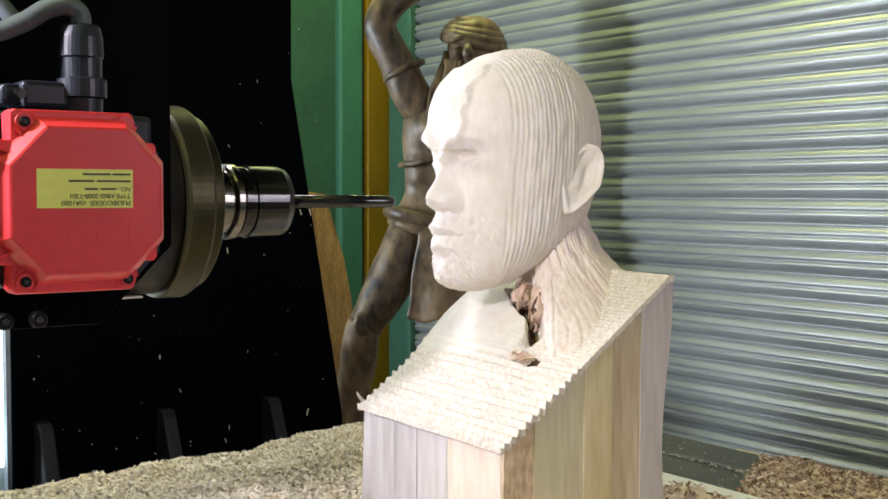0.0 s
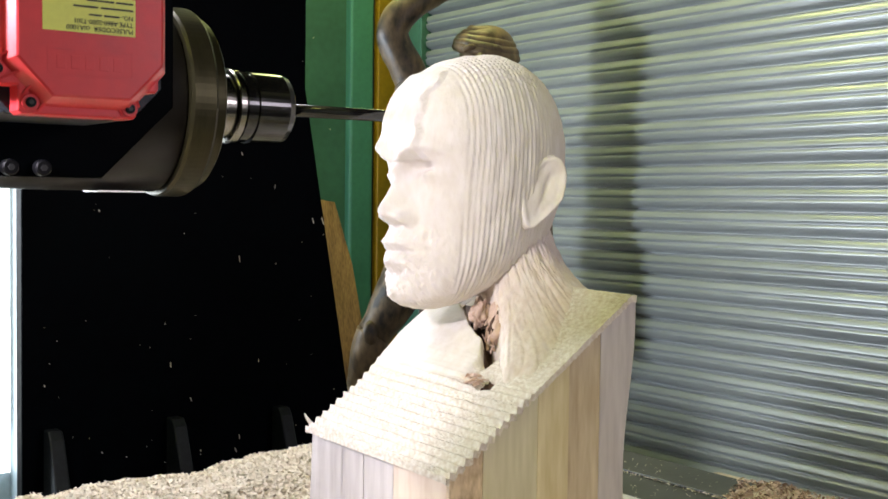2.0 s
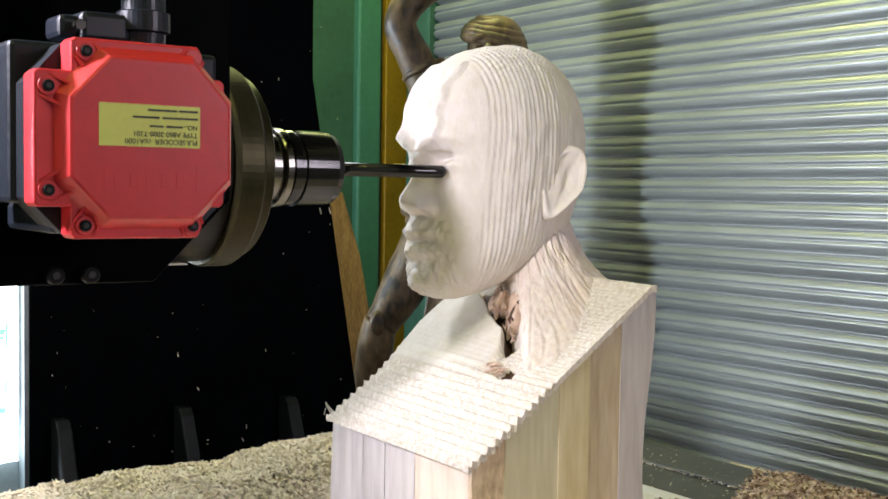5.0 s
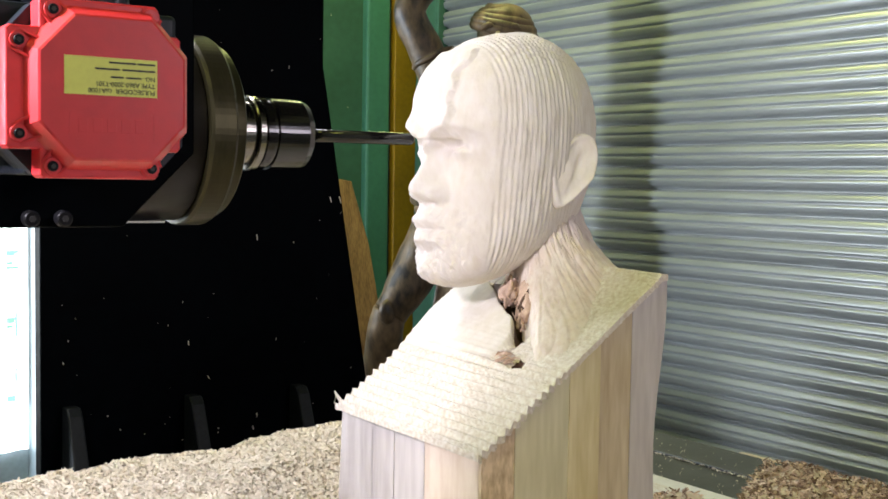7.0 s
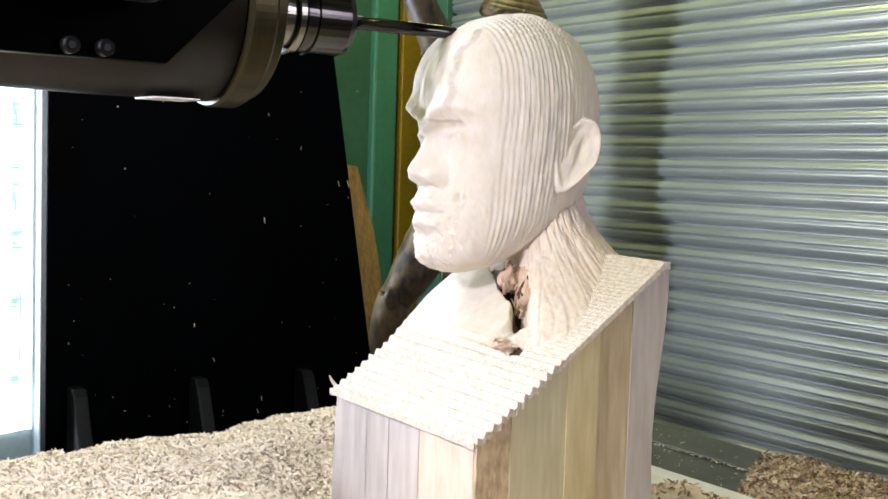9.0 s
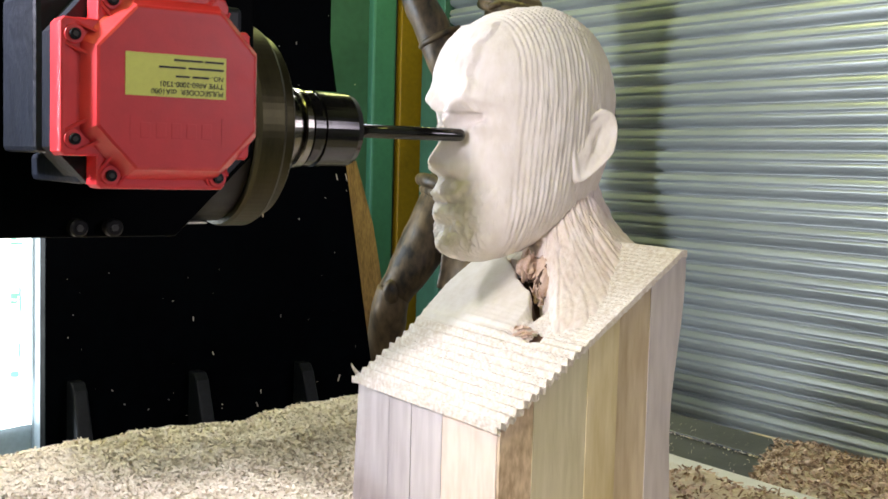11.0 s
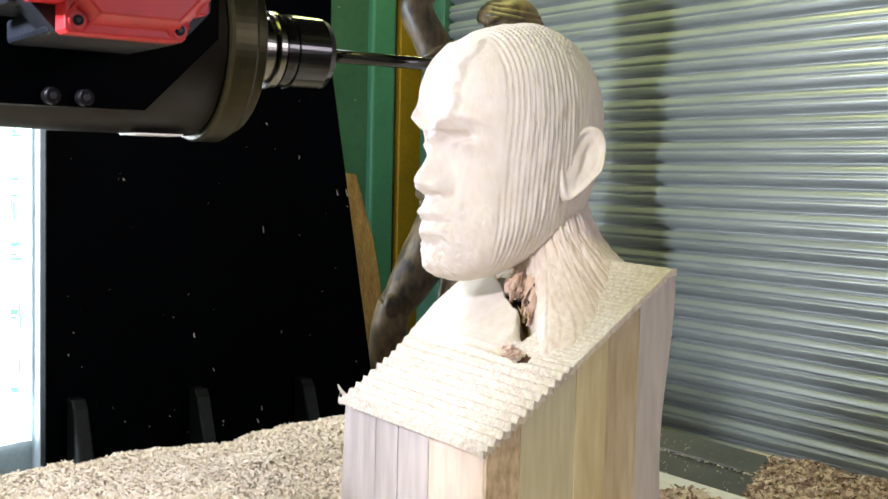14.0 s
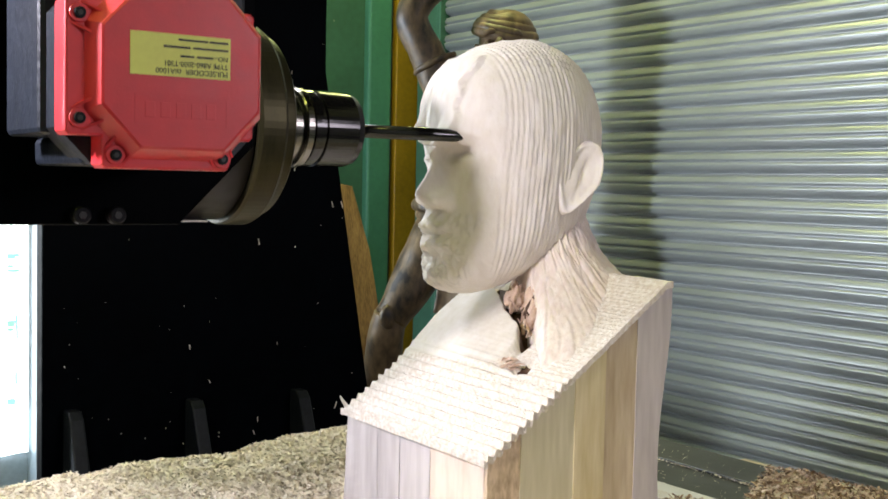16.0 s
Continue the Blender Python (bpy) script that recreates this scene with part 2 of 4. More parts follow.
def tube(points, radii, n=14, bm=None, squash=1.0):
    """A round tube through points, with a radius at each."""
    bm = bm or bmesh.new()
    ps = [Vector(p) for p in points]
    rings, side = [], None
    for i, p in enumerate(ps):
        d = (ps[min(i + 1, len(ps) - 1)] - ps[max(i - 1, 0)]).normalized()
        if side is None:
            side = d.orthogonal().normalized()
        side = (side - d * side.dot(d)).normalized()
        up = d.cross(side)
        r = radii[i] if isinstance(radii, (list, tuple)) else radii
        rings.append([bm.verts.new(p + (side * math.cos(2 * math.pi * k / n) + up * squash * math.sin(2 * math.pi * k / n)) * r) for k in range(n)])
    fs = []
    for a, b in zip(rings, rings[1:]):
        fs += [bm.faces.new((a[i], a[(i + 1) % n], b[(i + 1) % n], b[i])) for i in range(n)]
    fs += [bm.faces.new(rings[0][::-1]), bm.faces.new(rings[-1])]
    bmesh.ops.recalc_face_normals(bm, faces=fs)
    return bm


def curve_points(points, steps=8):
    """A smooth line through control points."""
    ps = [Vector(p) for p in points]
    ps = [ps[0] * 2 - ps[1]] + ps + [ps[-1] * 2 - ps[-2]]
    out = []
    for i in range(1, len(ps) - 2):
        a, b, c, d = ps[i - 1:i + 3]
        for k in range(steps):
            t = k / steps
            out.append(0.5 * (2 * b + (c - a) * t + (2 * a - 5 * b + 4 * c - d) * t * t + (3 * b - a - 3 * c + d) * t ** 3))
    return out + [ps[-2]]


def grid_mesh(bm, P, closed_u=False, mat=0):
    """Faces over an array of points P[rows, columns, 3]; columns wrap round when closed_u."""
    R, C = P.shape[:2]
    vs = [[bm.verts.new(P[r, c]) for c in range(C)] for r in range(R)]
    for r in range(R - 1):
        for c in range(C if closed_u else C - 1):
            f = bm.faces.new((vs[r][c], vs[r][(c + 1) % C], vs[r + 1][(c + 1) % C], vs[r + 1][c]))
            f.material_index, f.smooth = mat, True
    return vs


def smooth_interp(x, xs, ys):
    """Interpolation through stations with rounded corners."""
    xs, ys = np.array(xs, float), np.array(ys, float)
    w = (xs[-1] - xs[0]) / len(xs) * 0.22
    return sum(np.interp(x + k * w, xs, ys) * g for k, g in ((-2, .12), (-1, .22), (0, .32), (1, .22), (2, .12)))


def bumpy(co, freq, seed=0.0):
    return noise.noise(Vector(co) * freq + Vector((seed, seed * 1.7, seed * 0.3)))


# ---------------------------------------------------------------- room
def build_room():
    tagged(finish("floor", boxes((-3.2, 3.4, -2.7, 4.9, -0.10, 0)), M_FLOOR), "unseen grey workshop floor kept dark against bounce light", "floor", kind="structure")
    tagged(finish("ceiling", boxes((-3.2, 3.4, -2.7, 4.9, 3.9, 4.0)), M_CEIL), "unseen workshop ceiling tinted yellow for bounce light", "ceiling", kind="structure")
    # the wall behind, green sheet beside the shutter; a wide doorway further along
    tagged(finish("wall_north", boxes((1.34, 2.80, 4.70, 4.85, 0, 3.9), (-3.2, -1.2, 4.70, 4.85, 0, 3.9), (-1.2, 1.34, 4.70, 4.85, 2.5, 3.9)), M_GREEN),
           "green painted sheet wall of the workshop", "wall", kind="structure")
    tagged(finish("wall_west", boxes((-3.35, -3.2, -2.7, 4.9, 0, 3.9)), M_WALL), "plain workshop wall", "wall", kind="structure")
    # unseen wall, left open where the added rear fill stands
    tagged(finish("wall_south", boxes((-3.2, 1.5, -2.85, -2.7, 0, 3.9), (2.7, 3.4, -2.85, -2.7, 0, 3.9), (1.5, 2.7, -2.85, -2.7, 0, 1.65), (1.5, 2.7, -2.85, -2.7, 2.55, 3.9)), M_WALL), "plain workshop wall behind the machine", "wall", kind="structure")
    tagged(finish("wall_east", boxes((3.05, 3.2, -2.7, -0.6, 0, 3.9), (3.05, 3.2, -0.6, 4.35, 3.3, 3.9), (3.22, 3.35, -0.7, 4.4, 0, 3.9)), M_WALL),
           "workshop wall round the roller shutter", "wall", kind="structure")
    jamb = thing("trim_jamb", "light green steel door jamb with rounded fold", "trim", kind="structure")
    part("jamb_face", boxes((2.80, 2.925, 4.655, 4.75, 0, 3.9), bevel=0.012), M_LGREEN, jamb)
    part("jamb_joint", boxes((2.925, 2.942, 4.68, 4.75, 0, 3.9)), M_DARKGAP, jamb)
    post = thing("trim_post", "yellow painted steel post beside the shutter", "post", kind="structure")
    part("post_face", boxes((2.942, 3.100, 4.64, 4.75, 0, 3.9), bevel=0.004), M_YELLOW, post)
    rail = thing("trim_guide_rail", "green guide rail at the end of the shutter", "guide rail", kind="structure")
    part("rail_joint", boxes((3.100, 3.112, 4.66, 4.75, 0, 3.9)), M_DARKGAP, rail)
    part("rail_face", boxes((3.112, 3.20, 4.62, 4.75, 0, 3.9), (2.93, 3.10, 4.272, 4.30, 0, 3.9), (3.05, 3.10, 4.30, 4.63, 0, 3.9), bevel=0.004), M_GREEN, rail)


def build_shutter():
    """Corrugated slats, each one an interlocking curved strip."""
    door = thing("roller_shutter", "closed galvanised steel roller shutter with corrugated slats", "roller shutter", kind="structure")
    H, X = 0.0762, 2.96
    prof = []
    for k in range(25):
        u = k / 24
        # one wide curved face with a narrow crease in the middle and a deep rolled lock below
        bulge = 0.011 * math.sin(math.pi * min(max((u - 0.20) / 0.80, 0), 1)) ** 0.7
        lock = -0.021 * math.exp(-((u - 0.10) / 0.075) ** 2)
        crease = -0.0120 * math.exp(-((u - 0.62) / 0.055) ** 2)
        prof.append((X + 0.004 - bulge - lock - crease, u * H))
    back = [(x + 0.003, z) for x, z in reversed(prof)]
    bm = prism(prof + back, "y", -0.55, 4.272)
    for f in bm.faces:
        f.smooth = len(f.verts) == 4
    me = bpy.data.meshes.new("slat")
    bm.to_mesh(me)
    bm.free()
    me.materials.append(M_GALV)
    for i in range(43):
        s = new("slat", me)
        s.parent = door
        s.location = (random.uniform(-0.0012, 0.0012), 0, 0.03 + i * H)
    part("bottom_rail", boxes((2.945, 2.975, -0.55, 4.272, 0.0, 0.03), bevel=0.003), M_GALV, door)


def build_doorway():
    """A sheet hung in the doorway that glows in place of daylight, with print on it, and the door's aluminium frame."""
    frame_ = thing("door_frame", "blue grey aluminium door frame", "door frame", kind="structure")
    part("upright", boxes((1.300, 1.338, 4.66, 4.84, 0, 2.5), bevel=0.004), M_ALU, frame_)
    part("upright", boxes((-1.2, -1.15, 4.66, 4.84, 0, 2.5), bevel=0.004), M_ALU, frame_)
    part("lintel", boxes((-1.15, 1.300, 4.66, 4.84, 2.45, 2.5), bevel=0.004), M_ALU, frame_)
    part("kick_panel", boxes((-1.15, 1.300, 4.780, 4.800, 0, 0.42), bevel=0.003), M_ALU, frame_)
    sheet = thing("hanging_sheet", "white sheet glowing in place of daylight, with pale green print, in the doorway", "banner")
    cols, rows = 60, 40
    P = np.zeros((rows, cols, 3))
    for r in range(rows):
        for c in range(cols):
            x = -1.14 + 2.43 * c / (cols - 1)
            low = 0.24 + 0.03 * bumpy((x * 9, 0, 0), 1.0) + 0.10 * (1.29 - x)
            P[r, c] = (x, 4.735 + 0.006 * math.sin(x * 17) + 0.003 * bumpy((x, r * 0.2, 3), 2), low + (2.45 - low) * r / (rows - 1))
    bm = bmesh.new()
    grid_mesh(bm, P)
    bmesh.ops.solidify(bm, geom=bm.faces[:], thickness=0.003)
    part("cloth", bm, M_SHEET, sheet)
    rng = random.Random(4)
    for gz in (0.50, 0.72, 0.98, 1.22, 1.52):
        for k in range(5):
            z = gz + rng.uniform(-0.07, 0.07)
            if rng.random() < 0.6:
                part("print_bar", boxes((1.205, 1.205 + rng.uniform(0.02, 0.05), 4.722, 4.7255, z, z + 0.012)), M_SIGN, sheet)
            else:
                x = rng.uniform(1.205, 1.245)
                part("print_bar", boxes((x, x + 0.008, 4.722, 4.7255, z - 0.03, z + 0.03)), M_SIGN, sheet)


def build_plank():
    board = thing("leaning_board", "varnished live-edge wood board leaning against green wall", "board")
    outline = [(2.455, 0.0), (2.70, 0.0), (2.675, 0.42), (2.655, 0.70), (2.635, 0.90), (2.615, 1.06), (2.575, 1.22), (2.545, 1.34), (2.46, 1.352), (2.45, 0.9)]
    bm = prism(outline, "y", 4.30, 4.345, bevel=0.004)
    for v in bm.verts:
        v.co.y += 0.20 * v.co.z / 1.35
        v.co.x += 0.085
    part("plank", bm, M_PLANK, board)


def build_statue():
    """One plain figure on a round base: raised arm, one arm akimbo, sash, loincloth, beard and turban."""
    o, side, back = Vector((2.44, 3.315, 0)), Vector((0.819, -0.574, 0)), Vector((0.574, 0.819, 0))

    def at(l, z, d=0.0):
        return o + side * l + back * d + Vector((0, 0, z))
    bm = bmesh.new()

    def limb(pts, rad, n=20, squash=1.0, steps=8):
        c = curve_points([at(*p) for p in pts], steps)
        t = np.linspace(0, len(rad) - 1, len(c))
        r = smooth_interp(t, range(len(rad)), rad)
        tube(c, [float(v) for v in r], n, bm, squash)

    def muscle(l, z, d, r, sx=1.0, sz=1.0):
        bmesh.ops.create_icosphere(bm, subdivisions=3, radius=r, matrix=Matrix.Translation(at(l, z, d)) @ Matrix.Diagonal((sx, 0.8, sz, 1)))
    # raised arm: shoulder, elbow, forearm over the head; armlet
    limb([(-0.04, 1.60), (-0.115, 1.67, -.02), (-0.180, 1.80, -.03), (-0.228, 1.89, -.04), (-0.232, 1.955, -.04), (-0.175, 2.025, -.03), (-0.08, 2.085), (0.02, 2.13)],
         [.066, .068, .062, .056, .058, .056, .046, .036])
    muscle(-0.165, 1.79, -.045, .050, 0.9, 1.5)
    c = [at(-0.155 + 0.062 * math.cos(a), 1.775 + 0.034 * math.cos(a), -0.03 + 0.064 * math.sin(a)) for a in np.linspace(0, 2 * math.pi, 25)]
    tube(c, 0.011, 10, bm)
    # arm akimbo: shoulder, elbow out to the side, fist at the hip
    limb([(0.15, 1.63), (0.24, 1.50), (0.275, 1.36), (0.285, 1.24)], [.066, .060, .052, .048])
    limb([(0.285, 1.25), (0.26, 1.17, -.04), (0.21, 1.12, -.08), (0.16, 1.12, -.10)], [.050, .052, .040, .036])
    # chest, waist, hips
    S = curve_points([(1.13, -0.045, .150), (1.20, -0.045, .158), (1.27, -0.045, .152), (1.34, -0.035, .122), (1.40, -0.028, .124), (1.48, -0.010, .146), (1.56, 0.005, .165),
                      (1.62, 0.020, .168), (1.67, 0.035, .130), (1.71, 0.055, .075), (1.74, 0.07, .058)], 6)
    P = np.zeros((len(S), 48, 3))
    for r, (z, l0, w) in enumerate(S):
        for q in range(48):
            a = 2 * math.pi * q / 48
            l, d = l0 + w * math.cos(a), -0.62 * w * math.sin(a)
            front = max(math.sin(a), 0) ** 0.5

            def hump(lc, zc, sl, sz, h):
                return h * math.exp(-((l - lc) / sl) ** 2 - ((z - zc) / sz) ** 2) * front
            d -= hump(-0.075, 1.565, .060, .045, .030) + hump(0.085, 1.570, .060, .045, .030)
            d -= sum(hump(-0.035 + 0.055 * k, 1.44 - 0.058 * m, .024, .024, .014) for k in (0, 1) for m in (0, 1, 2))
            d -= hump(-0.120, 1.455, .030, .022, .020) + hump(-0.118, 1.405, .030, .022, .018)
            P[r, q] = at(l, z, d)
    grid_mesh(bm, P, True)
    # strap round the ribs, rolled sash with a second fold below it
    limb([(-0.165, 1.445, -.02), (-0.115, 1.452, -.100), (-0.03, 1.470, -.115), (0.08, 1.51, -.10)], [.011] * 4, 10)
    limb([(-0.205, 1.282, 0), (-0.165, 1.278, -.085), (-0.05, 1.250, -.125), (0.09, 1.235, -.105), (0.15, 1.24, .0)], [.024] * 5, 12)
    limb([(-0.195, 1.245, 0), (-0.155, 1.240, -.085), (-0.05, 1.212, -.122), (0.09, 1.200, -.100), (0.14, 1.20, .0)], [.020] * 5, 12)
    # hanging loincloth: one thick folded panel with a pointed hem
    P = np.zeros((26, 22, 3))
    for r in range(26):
        for q in range(22):
            u, v = q / 21, r / 25
            hem = 0.90 + 0.045 * abs(u - 0.28) / 0.72
            z = 1.215 - (1.215 - hem) * v
            l = -0.100 - 0.042 * v + (0.19 + 0.04 * v) * u
            P[r, q] = at(l, z, -0.120 - 0.020 * math.sin(math.pi * u) - 0.010 * v + 0.010 * math.sin(u * 9.0 + 0.6) * v)
    bm2 = bmesh.new()
    grid_mesh(bm2, P)
    bmesh.ops.recalc_face_normals(bm2, faces=bm2.faces[:])
    bmesh.ops.solidify(bm2, geom=bm2.faces[:], thickness=0.014)
    me = bpy.data.meshes.new("cloth")
    bm2.to_mesh(me)
    bm2.free()
    bm.from_mesh(me)
    bpy.data.meshes.remove(me)
    # thighs, knees and shins
    limb([(-0.105, 1.23), (-0.150, 1.15, -.02), (-0.195, 1.05, -.04), (-0.245, 0.96, -.06), (-0.290, 0.885, -.07)], [.088, .090, .084, .072, .062], 24)
    limb([(-0.290, 0.900, -.07), (-0.305, 0.83, -.06), (-0.318, 0.74, -.03), (-0.335, 0.60, -.01), (-0.335, 0.40), (-0.335, 0.22), (-0.335, 0.12, -.04)], [.060, .062, .066, .060, .050, .036, .04], 24)
    muscle(-0.295, 0.895, -.115, .034, 1.0, 1.3)
    limb([(0.05, 1.20), (0.08, 0.98), (0.09, 0.76), (0.10, 0.60)], [.098, .092, .070, .060], 22)
    limb([(0.10, 0.64), (0.11, 0.50), (0.11, 0.30), (0.12, 0.12)], [.058, .060, .044, .038], 22)
    limb([(-0.335, 0.12), (-0.35, 0.10, -.10), (-0.36, 0.09, -.17)], [.04, .042, .024])
    limb([(0.12, 0.12), (0.13, 0.10, -.10), (0.14, 0.09, -.17)], [.04, .042, .024])
    # neck, head, nose, cheeks, brow
    limb([(0.06, 1.66), (0.085, 1.74), (0.09, 1.78)], [.068, .058, .056])
    bmesh.ops.create_icosphere(bm, subdivisions=4, radius=0.1, matrix=Matrix.Translation(at(0.085, 1.830, -.02)) @ Matrix.Diagonal((.86, .98, 1.20, 1)))
    limb([(0.070, 1.862, -.108), (0.064, 1.825, -.136), (0.067, 1.813, -.110)], [.011, .019, .014], 10)
    for l in (0.035, 0.118):
        muscle(l, 1.826, -.090, .026)
        limb([(l - .022, 1.868, -.108), (l, 1.877, -.116), (l + .022, 1.868, -.106)], [.009, .012, .009], 10)
    # beard in wavy strands
    rng = random.Random(8)
    for k in range(26):
        l = -0.005 + 0.0072 * k
        d = -.105 + 0.030 * abs(k - 12.5) / 12.5
        low = 1.67 + 0.06 * abs(k - 12) / 12 + rng.uniform(-.015, .015)
        limb([(l, 1.805 - 0.02 * (abs(k - 12.5) < 5), d), (l + rng.uniform(-.008, .008), 1.755, d - .012), (l + rng.uniform(-.010, .010), (1.755 + low) / 2, d - .006), (l * 0.7 + .02, low, d + .012)], [.011, .012, .010, .004], 8, 1.0, 4)
    # hair that falls on the shoulder
    for k in range(7):
        limb([(-0.005 + .004 * k, 1.84 - .008 * k, -.04), (-0.02 + .002 * k, 1.79, -.05), (-0.055 + .012 * k, 1.70, -.075), (-0.075 + .013 * k, 1.61, -.11)], [.012, .013, .012, .005], 8, 1.0, 5)
    # turban: a few broad folds that sweep up to one side, over a low cap
    for k in range(5):
        w = 0.100 - 0.006 * k * k * 0.5
        c = [at(0.090 + w * math.cos(a), 1.872 + 0.017 * k + (0.026 - 0.004 * k) * math.cos(a - 2.6), -0.012 + w * math.sin(a)) for a in np.linspace(0, 2 * math.pi, 41)]
        tube(c, 0.019, 12, bm)
    bmesh.ops.create_icosphere(bm, subdivisions=4, radius=0.098, matrix=Matrix.Translation(at(0.090, 1.895, -.012)) @ Matrix.Diagonal((1, 1, 0.72, 1)))
    turned([(0.0, .42), (0.06, .42), (0.08, .40)], (o.x, o.y), "z", 40, bm)
    for v in bm.verts:
        v.co += Vector((bumpy(v.co, 22, 1), bumpy(v.co, 22, 5), bumpy(v.co, 22, 9))) * 0.003
        v.co += Vector((bumpy(v.co, 9, 2), bumpy(v.co, 9, 6), bumpy(v.co, 9, 4))) * 0.006
    bmesh.ops.recalc_face_normals(bm, faces=bm.faces[:])
    tagged(finish("statue", bm, M_STATUE, smooth=True), "dark bronzed wooden statue with raised arm and turban", "statue")


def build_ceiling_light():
    # fittings out of view, assumed from the light on shutter and block
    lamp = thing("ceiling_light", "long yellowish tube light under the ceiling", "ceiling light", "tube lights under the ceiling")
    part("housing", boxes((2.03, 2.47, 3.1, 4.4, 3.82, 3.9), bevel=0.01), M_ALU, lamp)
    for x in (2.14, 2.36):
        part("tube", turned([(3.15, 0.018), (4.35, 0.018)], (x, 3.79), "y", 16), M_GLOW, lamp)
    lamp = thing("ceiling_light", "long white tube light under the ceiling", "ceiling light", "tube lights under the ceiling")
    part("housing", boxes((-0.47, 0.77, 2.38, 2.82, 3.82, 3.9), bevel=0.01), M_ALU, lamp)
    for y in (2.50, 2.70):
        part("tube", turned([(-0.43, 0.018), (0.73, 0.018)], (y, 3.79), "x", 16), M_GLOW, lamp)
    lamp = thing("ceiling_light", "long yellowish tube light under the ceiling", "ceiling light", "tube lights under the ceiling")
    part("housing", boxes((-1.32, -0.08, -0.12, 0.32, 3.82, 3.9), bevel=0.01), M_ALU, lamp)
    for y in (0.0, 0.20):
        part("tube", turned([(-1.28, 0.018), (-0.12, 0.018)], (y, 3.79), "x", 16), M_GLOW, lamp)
    work = thing("work_lamp", "small white work lamp on a bent pole beside the machine", "lamp")
    part("base", turned([(0.0, .12), (0.02, .12), (0.03, .016)], (-0.42, 0.12), "z", 24), M_BLACK, work)
    pts = curve_points([(-0.42, 0.12, 0.02), (-0.42, 0.12, 1.0), (-0.42, 0.14, 1.55), (-0.40, 0.30, 1.68), (-0.25, 0.62, 1.63), (-0.185, 0.716, 1.602)], 8)
    part("pole", tube(pts, 0.011, 12), M_BLACK, work, "", True)
    bm = prism([(-.055, -.055), (.055, -.055), (.055, .055), (-.055, .055)], "z", 0.012, 0.065, bevel=0.006)
    bm.transform(look((-0.125, 0.732, 1.58), (0.68, 0.95, 1.30)))
    part("head", bm, M_BLACK, work)


# ---------------------------------------------------------------- machine
def build_gantry():
    g = thing("gantry_column", "black painted steel machine column with scratches and gussets", "machine column")
    bm = prism([(0.650, 0), (1.46, 0), (1.400, 0.835), (1.270, 1.60), (1.270, 3.3), (0.650, 3.3)], "y", 2.30, 2.34, bevel=0.004)
    part("column_plate", bm, M_BLACK, g)
    part("column_box", boxes((0.93, 1.25, 2.345, 2.95, 1.0, 3.3), bevel=0.006), M_BLACK, g)
    # two blocks hidden behind the plate, added only to shade the lower shutter
    part("column_brace", boxes((1.21, 1.42, 3.47, 4.25, 0, 0.98), bevel=0.006), M_BLACK, g)
    part("column_foot", prism([(2.80, 0), (3.46, 0), (3.42, 0.72), (3.12, 1.10), (2.80, 1.10)], "x", 1.12, 1.42, bevel=0.006), M_BLACK, g)
    for x in (0.690, 0.944, 1.190):
        bm = prism([(2.30, 0.895), (2.272, 0.895), (2.258, 0.880), (2.06, 0.40), (2.30, 0.40)], "x", x, x + 0.030, bevel=0.004)
        part("gusset", bm, M_GUSSET, g)
    rng = random.Random(9)
    bm = bmesh.new()
    for k in range(70):
        x, z = 0.67 + 0.68 * rng.random() ** 1.2, 0.80 + 0.95 * rng.random() ** 1.2
        w = rng.uniform(0.0003, 0.0010)
        h = w * rng.choice((1, 1, 1, 1.5, 2, 5)) if x < 1.1 else w * rng.choice((1, 2, 4, 8))
        a = rng.uniform(-0.5, 0.5)
        vs = [bm.verts.new((x + u * math.cos(a) * w - v * math.sin(a) * h, 2.2965 - d, z + u * math.sin(a) * w + v * math.cos(a) * h))
              for d in (0, .0012) for u, v in ((-1, -1), (1, -1), (1, 1), (-1, 1))]
        for q in ((0, 1, 2, 3), (7, 6, 5, 4), (0, 4, 5, 1), (1, 5, 6, 2), (2, 6, 7, 3), (3, 7, 4, 0)):
            bm.faces.new([vs[i] for i in q])
    part("stuck_dust", bm, M_CHIPS, g, "pale flecks of wood dust")["kind"] = "stuff"
    # beam and far column are unseen and assumed; the beam hangs low for shade
    part("cross_beam", boxes((0.70, 1.25, -1.6, 2.28, 2.48, 2.90), bevel=0.01), M_BLACK, g)
    part("far_column", boxes((0.65, 1.30, -2.2, -1.6, 0.0, 3.5), bevel=0.01), M_BLACK, g)


def flakes(bm, n, place, rng, size):
    """Curled shavings, thin and four-cornered, with a little thickness."""
    for _ in range(n):
        p = place(rng)
        if p is None:
            continue
        L, W = size * rng.uniform(0.5, 1.5), size * rng.uniform(0.22, 0.5)
        m = Matrix.Translation(p + Vector((0, 0, rng.uniform(0, size)))) @ Euler((rng.gauss(0, .55), rng.gauss(0, .55), rng.uniform(0, 6.28))).to_matrix().to_4x4()
        h = L * rng.uniform(0.05, 0.35)
        vs = [bm.verts.new(m @ Vector(c)) for c in ((-L, -W, 0), (-L, W, 0), (0, W, h), (0, -W, h), (L, -W, 0), (L, W, 0))]
        bm.faces.new((vs[0], vs[3], vs[2], vs[1]))
        bm.faces.new((vs[3], vs[4], vs[5], vs[2]))


